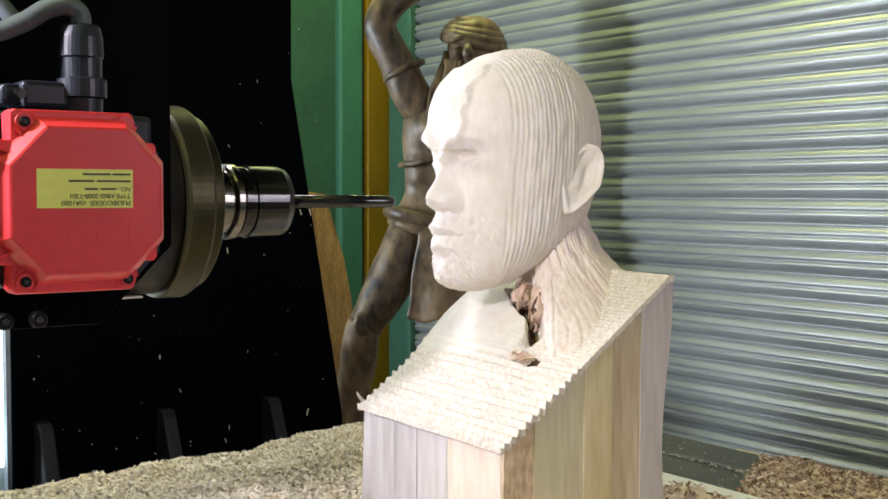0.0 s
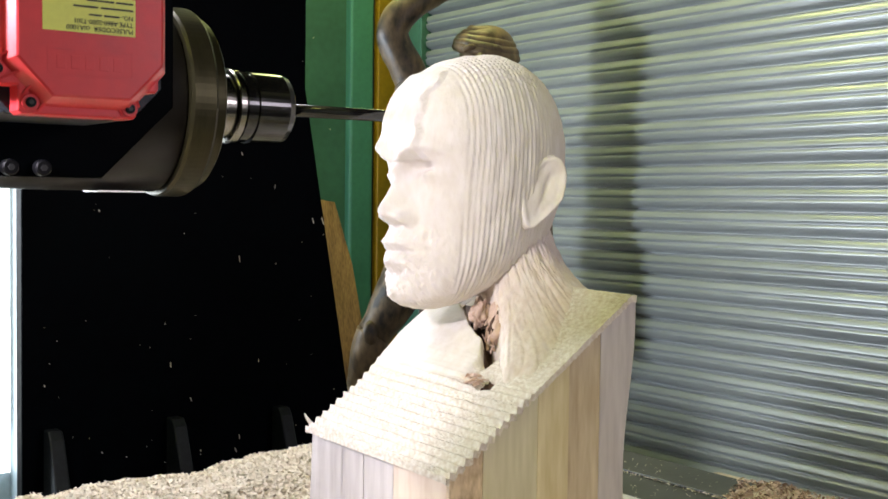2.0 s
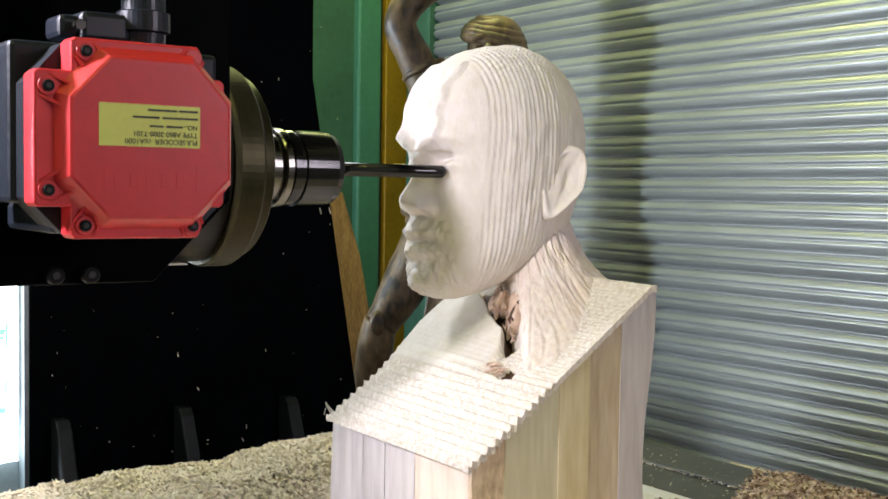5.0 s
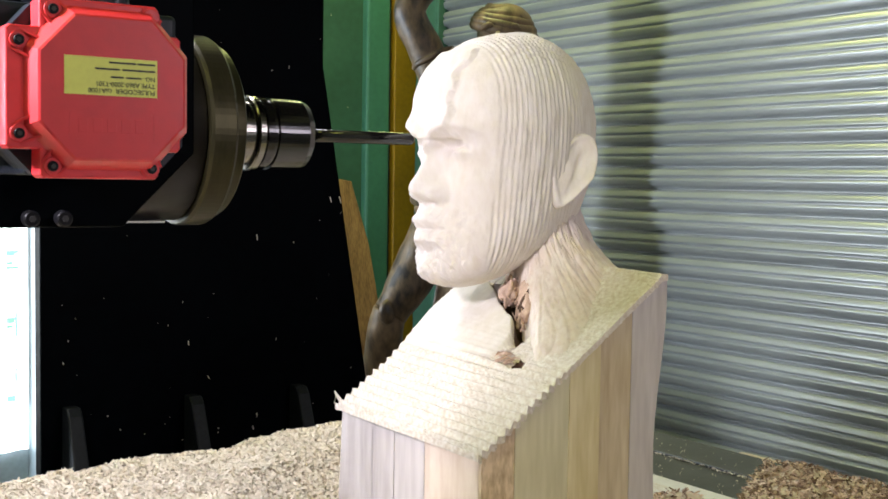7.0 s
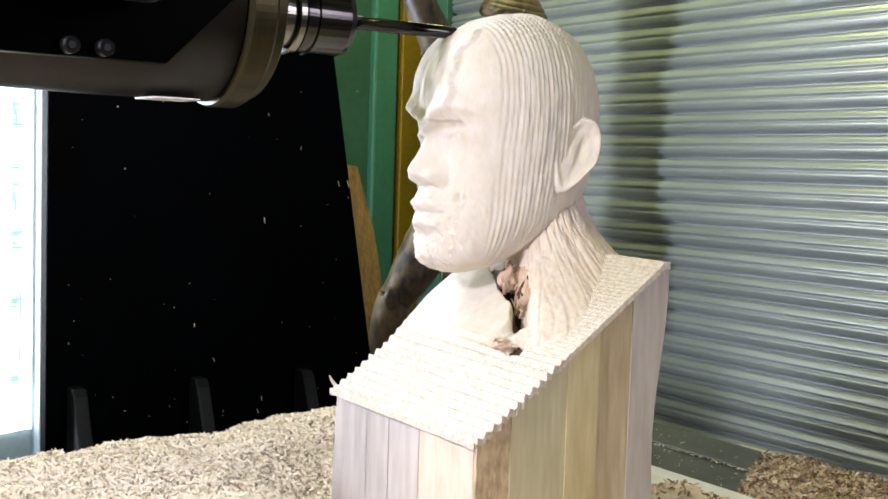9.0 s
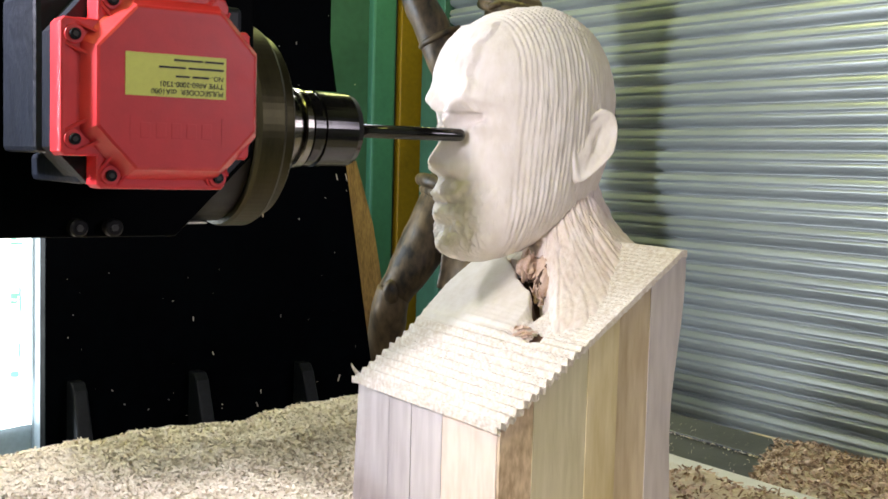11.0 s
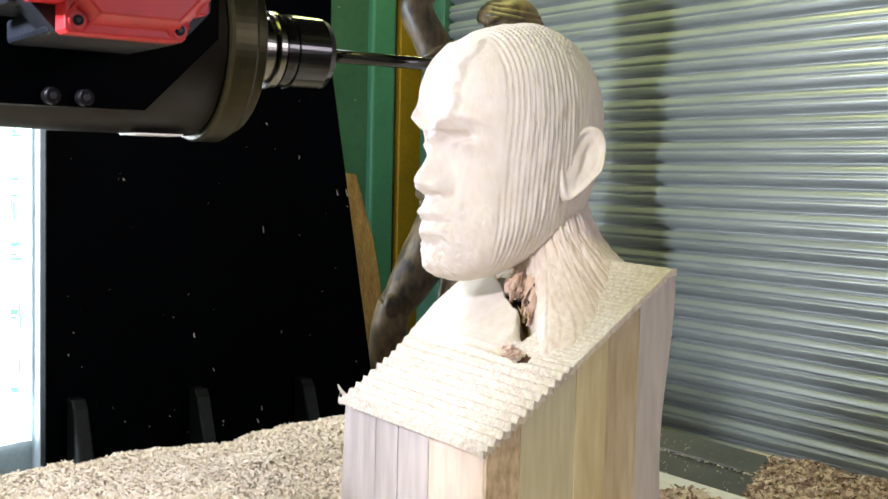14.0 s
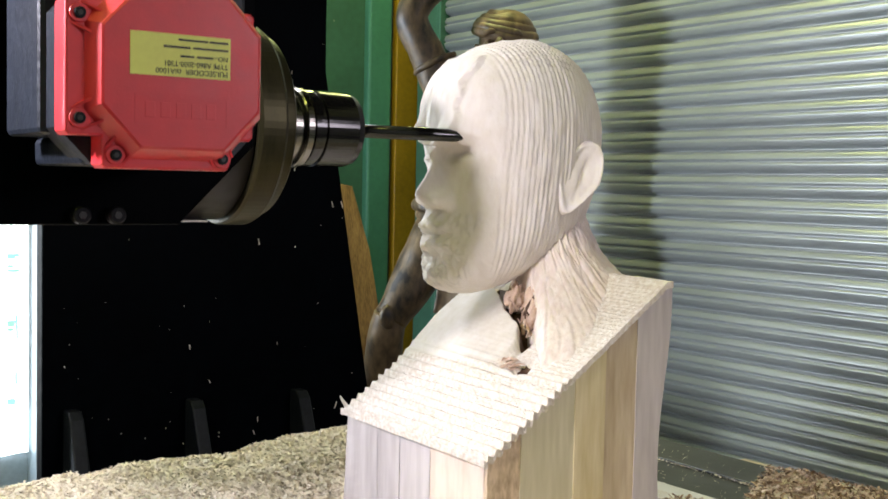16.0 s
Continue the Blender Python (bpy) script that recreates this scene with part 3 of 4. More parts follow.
def build_table():
    t = thing("machine_table", "dark steel sliding machine table with white board", "machine table")
    part("bed_plate", boxes((-0.75, 1.373, 0.25, 1.42, 0.80, 0.945), bevel=0.004), M_TABLE, t)
    part("end_rail", boxes((1.272, 1.369, 0.27, 1.40, 0.9455, 0.950), bevel=0.0015), M_TABLE, t)
    part("white_board", boxes((-0.72, 1.132, 0.30, 1.38, 0.9455, 0.962), bevel=0.002), M_BOARD, t, "white laminate board")
    part("pedestal", boxes((-0.6, 1.2, 0.4, 1.3, 0.06, 0.80), bevel=0.01), M_BLACK, t)
    rng = random.Random(12)
    bm = bmesh.new()
    flakes(bm, 420, lambda g: Vector((1.2705 + g.gauss(0, .0012), 0.90 + 0.40 * g.random() ** 0.8, 0.9462)) if math.sin(g.random() * 40) > -0.6 else None, rng, 0.0016)
    part("dust_line", bm, M_CHIPS, t, "pale dust in the joint")["kind"] = "stuff"
    bm = bmesh.new()
    flakes(bm, 260, lambda g: Vector((g.uniform(1.14, 1.36), g.uniform(0.85, 1.40), 0.9506)), rng, 0.0012)
    part("fine_dust", bm, M_CHIPS, t)["kind"] = "stuff"
    # holes are black discs on the plate, the shade inside given by colour
    for x, y in ((1.185, 0.985), (1.205, 1.225), (1.180, 0.760)):
        part("bolt_hole", turned([(0.9440, .0065), (0.9462, .0065)], (x, y), "z", 20), M_INK_RECESS, t)
    MOVING["table"].append(t)
    bed = thing("machine_bed", "black steel bed under the sliding table", "machine bed")
    part("bed", boxes((-1.3, 2.0, 0.45, 1.25, 0.0, 0.058), bevel=0.004), M_BLACK, bed)


def heap(name, label, height, x0, x1, y0, y1, z0, mat_bed, mat_chips, n, size, seed, nx=120, ny=90, dense=None):
    """A pile of chips: a lumpy bed with loose flakes over it."""
    P = np.zeros((ny, nx, 3))
    for r in range(ny):
        for c in range(nx):
            x, y = x0 + (x1 - x0) * c / (nx - 1), y0 + (y1 - y0) * r / (ny - 1)
            P[r, c] = (x, y, z0 + height(x, y))
    bm = bmesh.new()
    grid_mesh(bm, P)
    rng = random.Random(seed)

    def place(g):
        a, b, c, d = dense if dense and g.random() < 0.93 else (x0, x1, y0, y1)
        x, y = g.uniform(a, b), g.uniform(c, d)
        h = height(x, y)
        return Vector((x, y, z0 + h + 0.001)) if h > 0.0005 else None
    ob = tagged(new(name), label, "wood chips", kind="stuff")
    part("chip_bed", bm, mat_bed, ob)["kind"] = "stuff"
    bm = bmesh.new()
    flakes(bm, n, place, rng, size)
    part("loose_chips", bm, mat_chips, ob)["kind"] = "stuff"
    MOVING["table"].append(ob)
    return ob


def left_height(x, y):
    edge = min(max((1.372 - y) / 0.10, 0), 1)
    h = (0.050 + 0.090 * min(max(x - 0.34, -0.2), 0.48)) * edge ** 0.6
    h += 0.010 * bumpy((x, y, 0), 7, 2) + 0.004 * bumpy((x, y, 0), 28, 4)
    # the heap is swept thin round the block
    d = math.hypot(max(0.60 - x, 0, x - 0.84), max(0.77 - y, 0, y - 1.06))
    h *= 0.35 + 0.65 * min(d / 0.10, 1)
    # a sheet under the chips ends in a low step
    h += 0.006 * min(max((0.402 - x) / 0.004, 0), 1)
    if x > 0.84:
        h *= max(1 - (x - 0.84) / 0.09, 0)
    return max(h * edge ** 0.3, -0.002) if edge > 0 else -0.002


def right_height(x, y):
    # a wedge of chips that runs along the table's end
    b = 1.118 - 0.62 * (1.36 - x)
    e = min(max((b - y) / 0.08, 0), 1) * min(max((x - 1.145) / 0.06, 0), 1) * min(max((1.378 - x) / 0.02, 0), 1)
    return 0.012 * e ** 0.7 * (1 + 0.5 * bumpy((x, y, 0), 16, 7)) - (0.002 if e == 0 else 0)


def front_height(x, y):
    e = min(max((1.02 - y) / 0.04, 0), 1) * min(max((x - 0.90) / 0.04, 0), 1) * min(max((1.075 - x) / 0.03, 0), 1)
    return 0.016 * e * (1 + 0.6 * bumpy((x, y, 0), 18, 3)) - (0.002 if e == 0 else 0)


def build_chips():
    heap("chip_heap", "thick heap of pale wood chips on the table", left_height, -0.55, 1.10, 0.50, 1.372, 0.962, M_CHIPBED, M_CHIPS, 110000, 0.0030, 1, dense=(0.15, 0.92, 0.92, 1.372))
    heap("chip_drift", "drift of brown wood chips on the steel table end", right_height, 1.14, 1.40, 0.45, 1.19, 0.9455, M_CHIPBED, M_CHIPS_DARK, 7000, 0.0042, 2)
    heap("chip_scatter", "small pile of brown chips beside the block", front_height, 0.89, 1.09, 0.42, 1.03, 0.962, M_CHIPBED, M_CHIPS_DARK, 2500, 0.0040, 3)


def build_bust():
    """The carved head on its glued block, one mesh: staves, sloped cut top, neck, head and ear."""
    bm = bmesh.new()
    YC = 0.945
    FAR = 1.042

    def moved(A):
        """Head and neck are laid out a little too near and small: set them back by one factor from the camera's
        position.
        """
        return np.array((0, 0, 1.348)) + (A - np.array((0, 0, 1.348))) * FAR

    # --- block of glued staves, kept just below the cut slope
    def slope(x, y):
        return 1.116 + 0.70 * min(max(x - 0.610, 0), 0.212) + 0.004 * (y - 0.79) / 0.25
    cuts_y = [0.803, 0.808, 0.893, 0.945, 0.985, 1.020, 1.046]
    cuts_x = [0.610, 0.646, 0.708, 0.745, 0.785, 0.827]
    for i in range(5):
        for j in range(6):
            x0, x1, y0, y1 = cuts_x[i], cuts_x[i + 1], cuts_y[j], cuts_y[j + 1]
            if 0 < i < 4 and 0 < j < 5:
                continue
            kind_ = (9, 5, 1, 1, 1, 1)[j] if i == 0 else (8, 4, 6, 1)[i - 1]
            z0 = 0.9625
            rows = 14
            cs = []
            for r in range(rows):
                t = r / (rows - 1)
                ring = []
                for x, y in ((x0, y0), (x1, y0), (x1, y1), (x0, y1)):
                    z = z0 + (slope(x, y) - 0.002 - z0) * t
                    sway = 0.004 * math.sin(z * 26 + 1.0) - 0.012 * (1 - t)
                    ring.append(bm.verts.new((x + (sway if i == 4 and x > 0.80 else 0) + (-0.006 * (1 - t) if j == 5 and y > 1.02 and i == 0 and x < .62 else 0),
                                              y - 0.0008 * ((i + j) % 3), z)))
                cs.append(ring)
            for a, b in zip(cs, cs[1:]):
                for k in range(4):
                    bm.faces.new((a[k], a[(k + 1) % 4], b[(k + 1) % 4], b[k])).material_index = kind_
            bm.faces.new(cs[-1]).material_index = kind_
    # --- cut top: ridges across, coarse at the front, finer behind
    nx, ny = 230, 130
    P = np.zeros((ny, nx, 3))
    dark, calmness = np.zeros((ny, nx)), np.zeros((ny, nx))
    for r in range(ny):
        y = 0.800 + (1.049 - 0.800) * r / (ny - 1)
        for c in range(nx):
            x = 0.604 + (0.829 - 0.604) * c / (nx - 1)
            k = min(max((x - 0.690) / 0.015, 0), 1)
            pitch = 0.0082
            wob = 0.0006 * bumpy((x, y, 0), 40, 2)
            saw = ((x + wob) / pitch) % 1.0
            coarse = 0.0076 * (1 - saw) - 0.002 if saw > 0.12 else 0.0076 * saw / 0.12 * 0.88 - 0.002
            fine = 0.0008 * abs(math.sin((x + wob) * math.pi / 0.0042))
            # a smooth raised front with a rounded edge towards the neck, and a split beside it
            u = (x - 0.735) * 0.82 + (y - 0.985) * 0.57
            v = -(x - 0.735) * 0.57 + (y - 0.985) * 0.82
            wob2 = 0.006 * bumpy((x, y, 0), 45, 9)
            front = min(max((0.735 + 0.45 * (y - 0.915) - x + wob2) / 0.008, 0), 1) * min(max((x - 0.672 + 0.10 * (y - 0.93)) / 0.070, 0), 1) * min(max((y - 0.893 + wob2) / 0.012, 0), 1)
            front = front * front * (3 - 2 * front)
            split = math.exp(-((x - 0.745 - 0.45 * (y - 0.915)) / 0.0165) ** 2) * min(max((y - 0.888) / 0.01, 0), 1)
            split += 0.8 * math.exp(-((x - 0.700) ** 2 + (y - 0.868) ** 2) / 0.0072 ** 2)
            calm = 1 - front
            z = slope(x, y) + (coarse * (1 - k) + fine * k + 0.0007 * bumpy((x, y, 0), 170, 6)) * (0.04 + 0.96 * calm) + 0.015 * front - 0.022 * min(split, 1) * calm
            dark[r, c] = split * calm
            calmness[r, c] = front
            edge = 1.0 if (r in (0, ny - 1)) else 0.0
            P[r, c] = (x - 0.0015 * edge * bumpy((x, y, 1), 300), y + 0.0022 * edge * (saw - 0.5) * (1 - k), z)
    before = len(bm.faces)
    grid_mesh(bm, P, mat=2)
    bm.faces.ensure_lookup_table()
    for r in range(ny - 1):
        for c in range(nx - 1):
            # brown wood of split and knot hole, darkened to stand for their shade
            if dark[r, c] > 0.30:
                bm.faces[before + r * (nx - 1) + c].material_index = 3
            elif calmness[r, c] > 0.2:
                bm.faces[before + r * (nx - 1) + c].material_index = 0
    # the cut layer's thin front and side edges
    lips = [P[0], P[-1][::-1], P[::-1, 0], P[:, -1]]
    for line in lips:
        low = line - np.array((0, 0, 0.0065))
        vs = grid_mesh(bm, np.stack([low, line]), mat=2)
    # splinter at the corner
    tube([(0.612, 1.045, 1.119), (0.608, 1.047, 1.124), (0.605, 1.049, 1.129), (0.6035, 1.050, 1.133)], [.0026, .002, .0014, .0006], 6, bm)

    # --- collar lump under the chin, with a dark split behind it
    def lump(c, r, seed, amp, mat, tilt=0.0, n=48):
        th, ph = np.linspace(0, 2 * math.pi, n, endpoint=False), np.linspace(-math.pi / 2, math.pi / 2, n // 2)
        Q = np.zeros((len(ph), n, 3))
        for i, p in enumerate(ph):
            for j, a in enumerate(th):
                d = np.array((math.cos(p) * math.cos(a), math.cos(p) * math.sin(a), math.sin(p)))
                k = 1 + amp * bumpy(d, 2.2, seed)
                v = Vector((d[0] * r[0] * k, d[1] * r[1] * k, d[2] * r[2] * k))
                v.rotate(Euler((0, tilt, 0)))
                Q[i, j] = (c[0] + v.x, c[1] + v.y, c[2] + v.z)
        grid_mesh(bm, Q, True, mat)
    lump((0.760, 0.930, 1.232), (0.007, 0.010, 0.024), 12, 0.6, 7, 0.3)
    for k in range(7):
        y = 0.915 + 0.012 * k
        lump((0.752 + 0.45 * (y - 0.915), y, slope(0.75 + 0.45 * (y - 0.915), y) + 0.006 + 0.003 * (k % 3)), (0.0065, 0.007, 0.013), 40 + k, 0.7, 3 if k % 3 == 1 else 7, 0.5, 28)
    lump((0.752, 0.950, 1.238), (0.008, 0.010, 0.014), 8, 0.6, 7, 0.2)
    # torn fibres in the split and round the knot
    rng = random.Random(21)
    for k in range(34):
        f0 = len(bm.faces)
        if k < 20:
            y = rng.uniform(0.905, 0.990)
            x = 0.744 + 0.45 * (y - 0.915) + rng.uniform(-0.006, 0.010)
            a = Vector((x, y, slope(x, y) - 0.006))
            b = a + Vector((rng.uniform(-.004, .010), rng.uniform(-.010, .016), rng.uniform(.008, .026)))
        else:
            x, y = 0.697 + rng.uniform(-0.007, 0.006), 0.886 + rng.uniform(-0.006, 0.016)
            a = Vector((x, y, slope(x, y) + 0.002))
            b = Vector((x + 0.003, y - 0.014, slope(x + 0.003, y - 0.014) + 0.003))
        m = (a + b) / 2 + Vector((rng.gauss(0, .003), rng.gauss(0, .003), 0.002))
        tube([a, m, b], [rng.uniform(.0008, .0018), rng.uniform(.0008, .0016), .0003], 6, bm)
        bm.faces.ensure_lookup_table()
        for f in bm.faces[f0:]:
            f.material_index = 7
    for k in range(5):
        a = 1.0 + k * 0.5
        lump((0.700 + 0.012 * math.cos(a), 0.868 + 0.014 * math.sin(a), 1.175 + 0.008 * math.cos(a)), (0.005, 0.006, 0.0022), 20 + k, 0.5, 7 if k % 3 else 2, -0.6, 20)

    # --- neck: rough tube that flares into the block
    rows, cols = 120, 460
    P = np.zeros((rows, cols, 3))
    for r in range(rows):
        t = r / (rows - 1)
        z = 1.150 + t * 0.180
        cx = float(smooth_interp(z, (1.165, 1.22, 1.26, 1.33), (0.797, 0.796, 0.787, 0.766)))
        cy = float(smooth_interp(z, (1.165, 1.22, 1.26, 1.33), (0.915, 0.925, 0.935, 0.945)))
        ax = float(smooth_interp(z, (1.150, 1.205, 1.235, 1.27, 1.33), (0.112, 0.100, 0.078, 0.060, 0.052)))
        ay = float(smooth_interp(z, (1.150, 1.205, 1.235, 1.27, 1.33), (0.116, 0.106, 0.086, 0.065, 0.052)))
        for c in range(cols):
            a = 2 * math.pi * c / cols
            d = (math.cos(a), math.sin(a))
            w = 0.0036 * bumpy((d[0] * 3, d[1] * 3, z * 10), 1.0, 3) + 0.0018 * bumpy((d[0] * 11, d[1] * 11, z * 26), 1.0, 8) + 0.0012 * bumpy((d[0] * 24, d[1] * 24, z * 60), 1.0, 5) + 0.0007 * bumpy((d[0] * 55, d[1] * 55, z * 600), 1.0, 6)
            w -= 0.0022 * max(0, 1 - abs(bumpy((d[0] * 4, d[1] * 4, z * 22), 1.0, 17)) * 9)
            flow = d[0] * 62 + d[1] * 48 + 3.0 * bumpy((d[0] * 4, d[1] * 4, z * 30), 1.0, 31)
            w += 0.0009 * bumpy((flow, d[1] * 70, z * 38), 1.0, 33) * (0.5 + 0.5 * bumpy((d[0] * 5, d[1] * 5, z * 40), 1.0, 35))
            w -= 0.0026 * max(0, 1 - abs(bumpy((d[0] * 9, d[1] * 9, z * 16), 1.0, 37)) * 7)
            w -= 0.118 * max(-0.60 * d[0] + 0.80 * d[1], 0) ** 0.8 * max(1 - t / 0.74, 0)
            w += 0.118 * max(0.35 * d[0] - 0.93 * d[1], 0) * max(1 - t / 0.80, 0) ** 1.45
            ax_ = ax * (1 - 0.40 * t ** 2) if d[0] < 0 else ax
            x = cx + (ax_ + w) * d[0]
            w += 0.0009 * abs(math.sin(x * math.pi / 0.0065))
            P[r, c] = (min(cx + (ax_ + w) * d[0], 0.828 + max(z - 1.255, 0) * 1.5), max(cy + (ay + w) * d[1], 0.809), z)
    blend = np.linspace(0, 1, rows)[:, None, None] ** 0.8
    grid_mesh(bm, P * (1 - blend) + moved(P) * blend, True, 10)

    # --- head: sections stacked from the jaw to the crown
    Z = (1.247, 1.252, 1.262, 1.280, 1.300, 1.330, 1.360, 1.390, 1.420, 1.450, 1.475, 1.490, 1.498, 1.502)
    FRONT = (0.672, 0.656, 0.647, 0.646, 0.646, 0.650, 0.653, 0.649, 0.646, 0.653, 0.673, 0.697, 0.722, 0.748)
    BACK = (0.690, 0.712, 0.738, 0.775, 0.805, 0.822, 0.830, 0.834, 0.834, 0.825, 0.808, 0.788, 0.770, 0.752)
    WIDE = (0.012, 0.026, 0.040, 0.054, 0.064, 0.071, 0.076, 0.079, 0.079, 0.073, 0.059, 0.043, 0.026, 0.004)
    stations = curve_points([(a, b, c) for a, b, c in zip(Z, FRONT, BACK)], 60)
    wides = curve_points([(a, b, 0) for a, b in zip(Z, WIDE)], 60)
    S = np.array([(a.x, a.y, a.z, max(b.y, 0.002)) for a, b in zip(stations, wides)])
    run = np.concatenate([[0], np.cumsum(np.linalg.norm(np.diff(S, axis=0), axis=1))])
    even = np.linspace(0, run[-1], 360)
    S = np.stack([np.interp(even, run, S[:, k]) for k in range(4)], 1)
    cols = 420
    P = np.zeros((len(S), cols, 3))

    def g(v, c, s):
        return math.exp(-((v - c) / s) ** 2)
    for r, (z, f, b, w) in enumerate(S.tolist()):
        c0 = f + (b - f) * 0.52
        nose_h = float(smooth_interp(z, (1.322, 1.328, 1.335, 1.342, 1.350, 1.362, 1.376, 1.388, 1.40), (0, .005, .019, .0295, .0275, .0185, .0095, .0045, 0)))
        nose_w = float(np.interp(z, (1.330, 1.345, 1.375), (.0165, .0130, .0072)))
        for c in range(cols):
            # more columns round the face
            u = c / cols
            a = 2 * math.pi * (u + 0.07 * math.sin(2 * math.pi * u) / 1.0)
            ca, sa = math.cos(a), math.sin(a)
            n = (2.35 if z > 1.385 else 2.12) if ca > 0 else 2.1
            if ca > 0 and 1.365 < z < 1.405:
                n = 2.12 + 0.23 * (z - 1.365) / 0.04
            elif ca > 0 and z >= 1.405:
                n = 2.35
            k = (abs(ca) ** n + abs(sa) ** n) ** (-1 / n)
            x = c0 - (c0 - f if ca > 0 else b - c0) * k * ca
            y = w * k * sa
            face = max(ca, 0) ** 0.5
            ay = abs(y)
            if ca > 0:
                d = nose_h * g(y, 0, nose_w)
                d += 0.0115 * g(ay, .0155, .0062) * g(z, 1.3385, .0075)
                d -= 0.0042 * g(ay, .0215, .0045) * g(z, 1.3390, .0100)
                d -= 0.0050 * g(ay, .0080, .0045) * g(z, 1.3300, .0030)                      # nostril wings
                zb = 1.3835 + 0.0215 * math.sin(math.pi / 2 * min(ay / .034, 1)) - 0.35 * max(ay - .040, 0)
                d += 0.0090 * (g(z, zb, .0055) if z < zb else g(z, zb, .010)) * math.exp(-(ay / .050) ** 4) * (1 - 0.4 * g(y, 0, .008))   # brow
                d -= 0.0150 * g(ay, .025, .0130) * g(z, 1.3840 + 0.10 * (ay - .02), .0075)                     # sockets
                d += 0.0085 * g(ay, .031, .0100) * g(z, 1.3800, .0056)                    # lids
                d -= 0.0026 * g(ay, .031, .011) * g(z, 1.3855 - 22 * (ay - .029) ** 2, .0012)
                d -= 0.0012 * g(ay, .029, .008) * g(z, 1.3768, .0010)
                d -= 0.0042 * g(ay, .0105, .0030) * g(z, 1.3890, .0060)
                d += 0.0045 * g(ay, .048, .016) * g(z, 1.352, .013)                      # cheekbones
                d -= 0.0040 * g(ay, .036, .014) * g(z, 1.318, .014)
                d += 0.0108 * g(y, 0, .022) * g(z, 1.3150, .0090)                        # upper lip and moustache
                d -= 0.0040 * g(y, 0, .024) * g(z, 1.3045, .0022)                        # mouth
                d += 0.0095 * g(y, 0, .019) * g(z, 1.2960, .0070)                        # lower lip
                d -= 0.0015 * g(y, 0, .020) * g(z, 1.281, .005)
                d += 0.0040 * g(y, 0, .020) * g(z, 1.264, .011)                          # chin
                beard = min(max((1.330 - z) / .006, 0), 1) * math.exp(-(ay / .045) ** 4)
                d += beard * 0.0078 * abs(bumpy((y * 430, z * 95, x * 60), 1.0, 14))
                d += beard * 0.0030 * abs(bumpy((y * 150, z * 38, x * 50), 1.0, 4))
                x -= d * face
            yy = YC + y
            # tool marks: rows at even steps of the table, on all that is not yet finished
            rough = min(max((x - 0.683 - 0.012 * bumpy((z * 12, 0, 0), 1.0, 2)) / 0.006, 0), 1)
            # a strip of the brow that is not yet finished
            strip = 0.0
            if 1.392 < z < 1.480 and y < 0.03:
                e = -0.032 + 0.008 * bumpy((z * 55, 0, 0), 1.0, 6)
                strip = min(max((y - e) / 0.0012, 0), 1)
                x -= (0.0046 + 0.0014 * bumpy((y * 140, z * 60, 0), 1.0, 21)) * strip + 0.0013 * strip * abs(math.sin((y + 0.0008 * bumpy((z * 60, y * 30, 0), 1.0, 3)) * math.pi / 0.0042))
            groove = abs(math.sin((x + 0.0006 * bumpy((x * 3, y * 25, z * 22), 1.0, 9)) * math.pi / 0.0051))
            amp = rough * (0.0019 + 0.0008 * bumpy((x * 20, y * 20, z * 20), 1.0, 11))
            crown = min(max((z - 1.455) / 0.02, 0), 1)
            amp2 = rough * crown * 0.0012 * abs(math.sin(y * math.pi / 0.0050))
            hair = rough * 0.0010 * bumpy((x * 160, y * 60, z * 40), 1.0, 13)
            q = -(amp * (1 - groove) - amp2 - hair) + 0.0005 * bumpy((x, yy, z), 90, 1)
            nxv, nyv = (x - c0), y * 1.3
            ln = math.hypot(nxv, nyv) + 1e-6
            top = min(max((z - 1.44) / 0.06, 0), 1)
            P[r, c] = (x + q * nxv / ln * (1 - top * .7), yy + q * nyv / ln * (1 - top * .7), z + q * top)
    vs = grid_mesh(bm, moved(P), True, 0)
    bm.faces.new(vs[0][::-1])
    bm.faces.new(vs[-1])
    lump((0.786, 0.974, 1.5035), (0.006, 0.006, 0.0045), 31, 0.4, 3, 0, 16)

    # --- ear on each side: a bent leaf with a rolled rim and a hollow
    for sgn in (-1, 1):
        rows, cols = 40, 64
        P = np.zeros((rows, cols, 3))
        for r in range(rows):
            rho = r / (rows - 1)
            for c in range(cols):
                a = 2 * math.pi * c / cols
                ez = 0.038 * rho * math.sin(a)
                ex = 0.021 * rho * math.cos(a) * (1.0 if math.sin(a) > -0.2 else 1.0 + 0.5 * (math.sin(a) + 0.2)) + 0.34 * ez
                rim = 0.006 * g(rho, 0.86, 0.13) * (0.4 + 0.6 * max(math.cos(a) * 0.8 + 0.2 * math.sin(a), 0))
                hollow = -0.0045 * g(rho * math.cos(a), 0.25, 0.22) * g(rho * math.sin(a), 0.12, 0.42)
                out = 0.006 + 0.36 * (ex - 0.34 * ez + 0.010) + rim + hollow - 0.010 * max(rho - 0.93, 0) / 0.07
                out += 0.16 * min(ez + 0.008, 0)
                out += 0.0010 * bumpy((ex * 120, ez * 60, 0), 1.0, 4)
                P[r, c] = (0.762 + ex, YC + sgn * (0.0700 + out), 1.3635 + ez)
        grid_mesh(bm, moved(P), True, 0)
        Q = P[-1:].repeat(6, 0)
        for k in range(6):
            s = k / 5
            Q[k, :, 1] = Q[k, :, 1] * (1 - s) + (YC + sgn * 0.060) * s
            Q[k, :, 0] = 0.758 + (Q[k, :, 0] - 0.758) * (1 - 0.45 * s)
            Q[k, :, 2] = 1.362 + (Q[k, :, 2] - 1.362) * (1 - 0.35 * s)
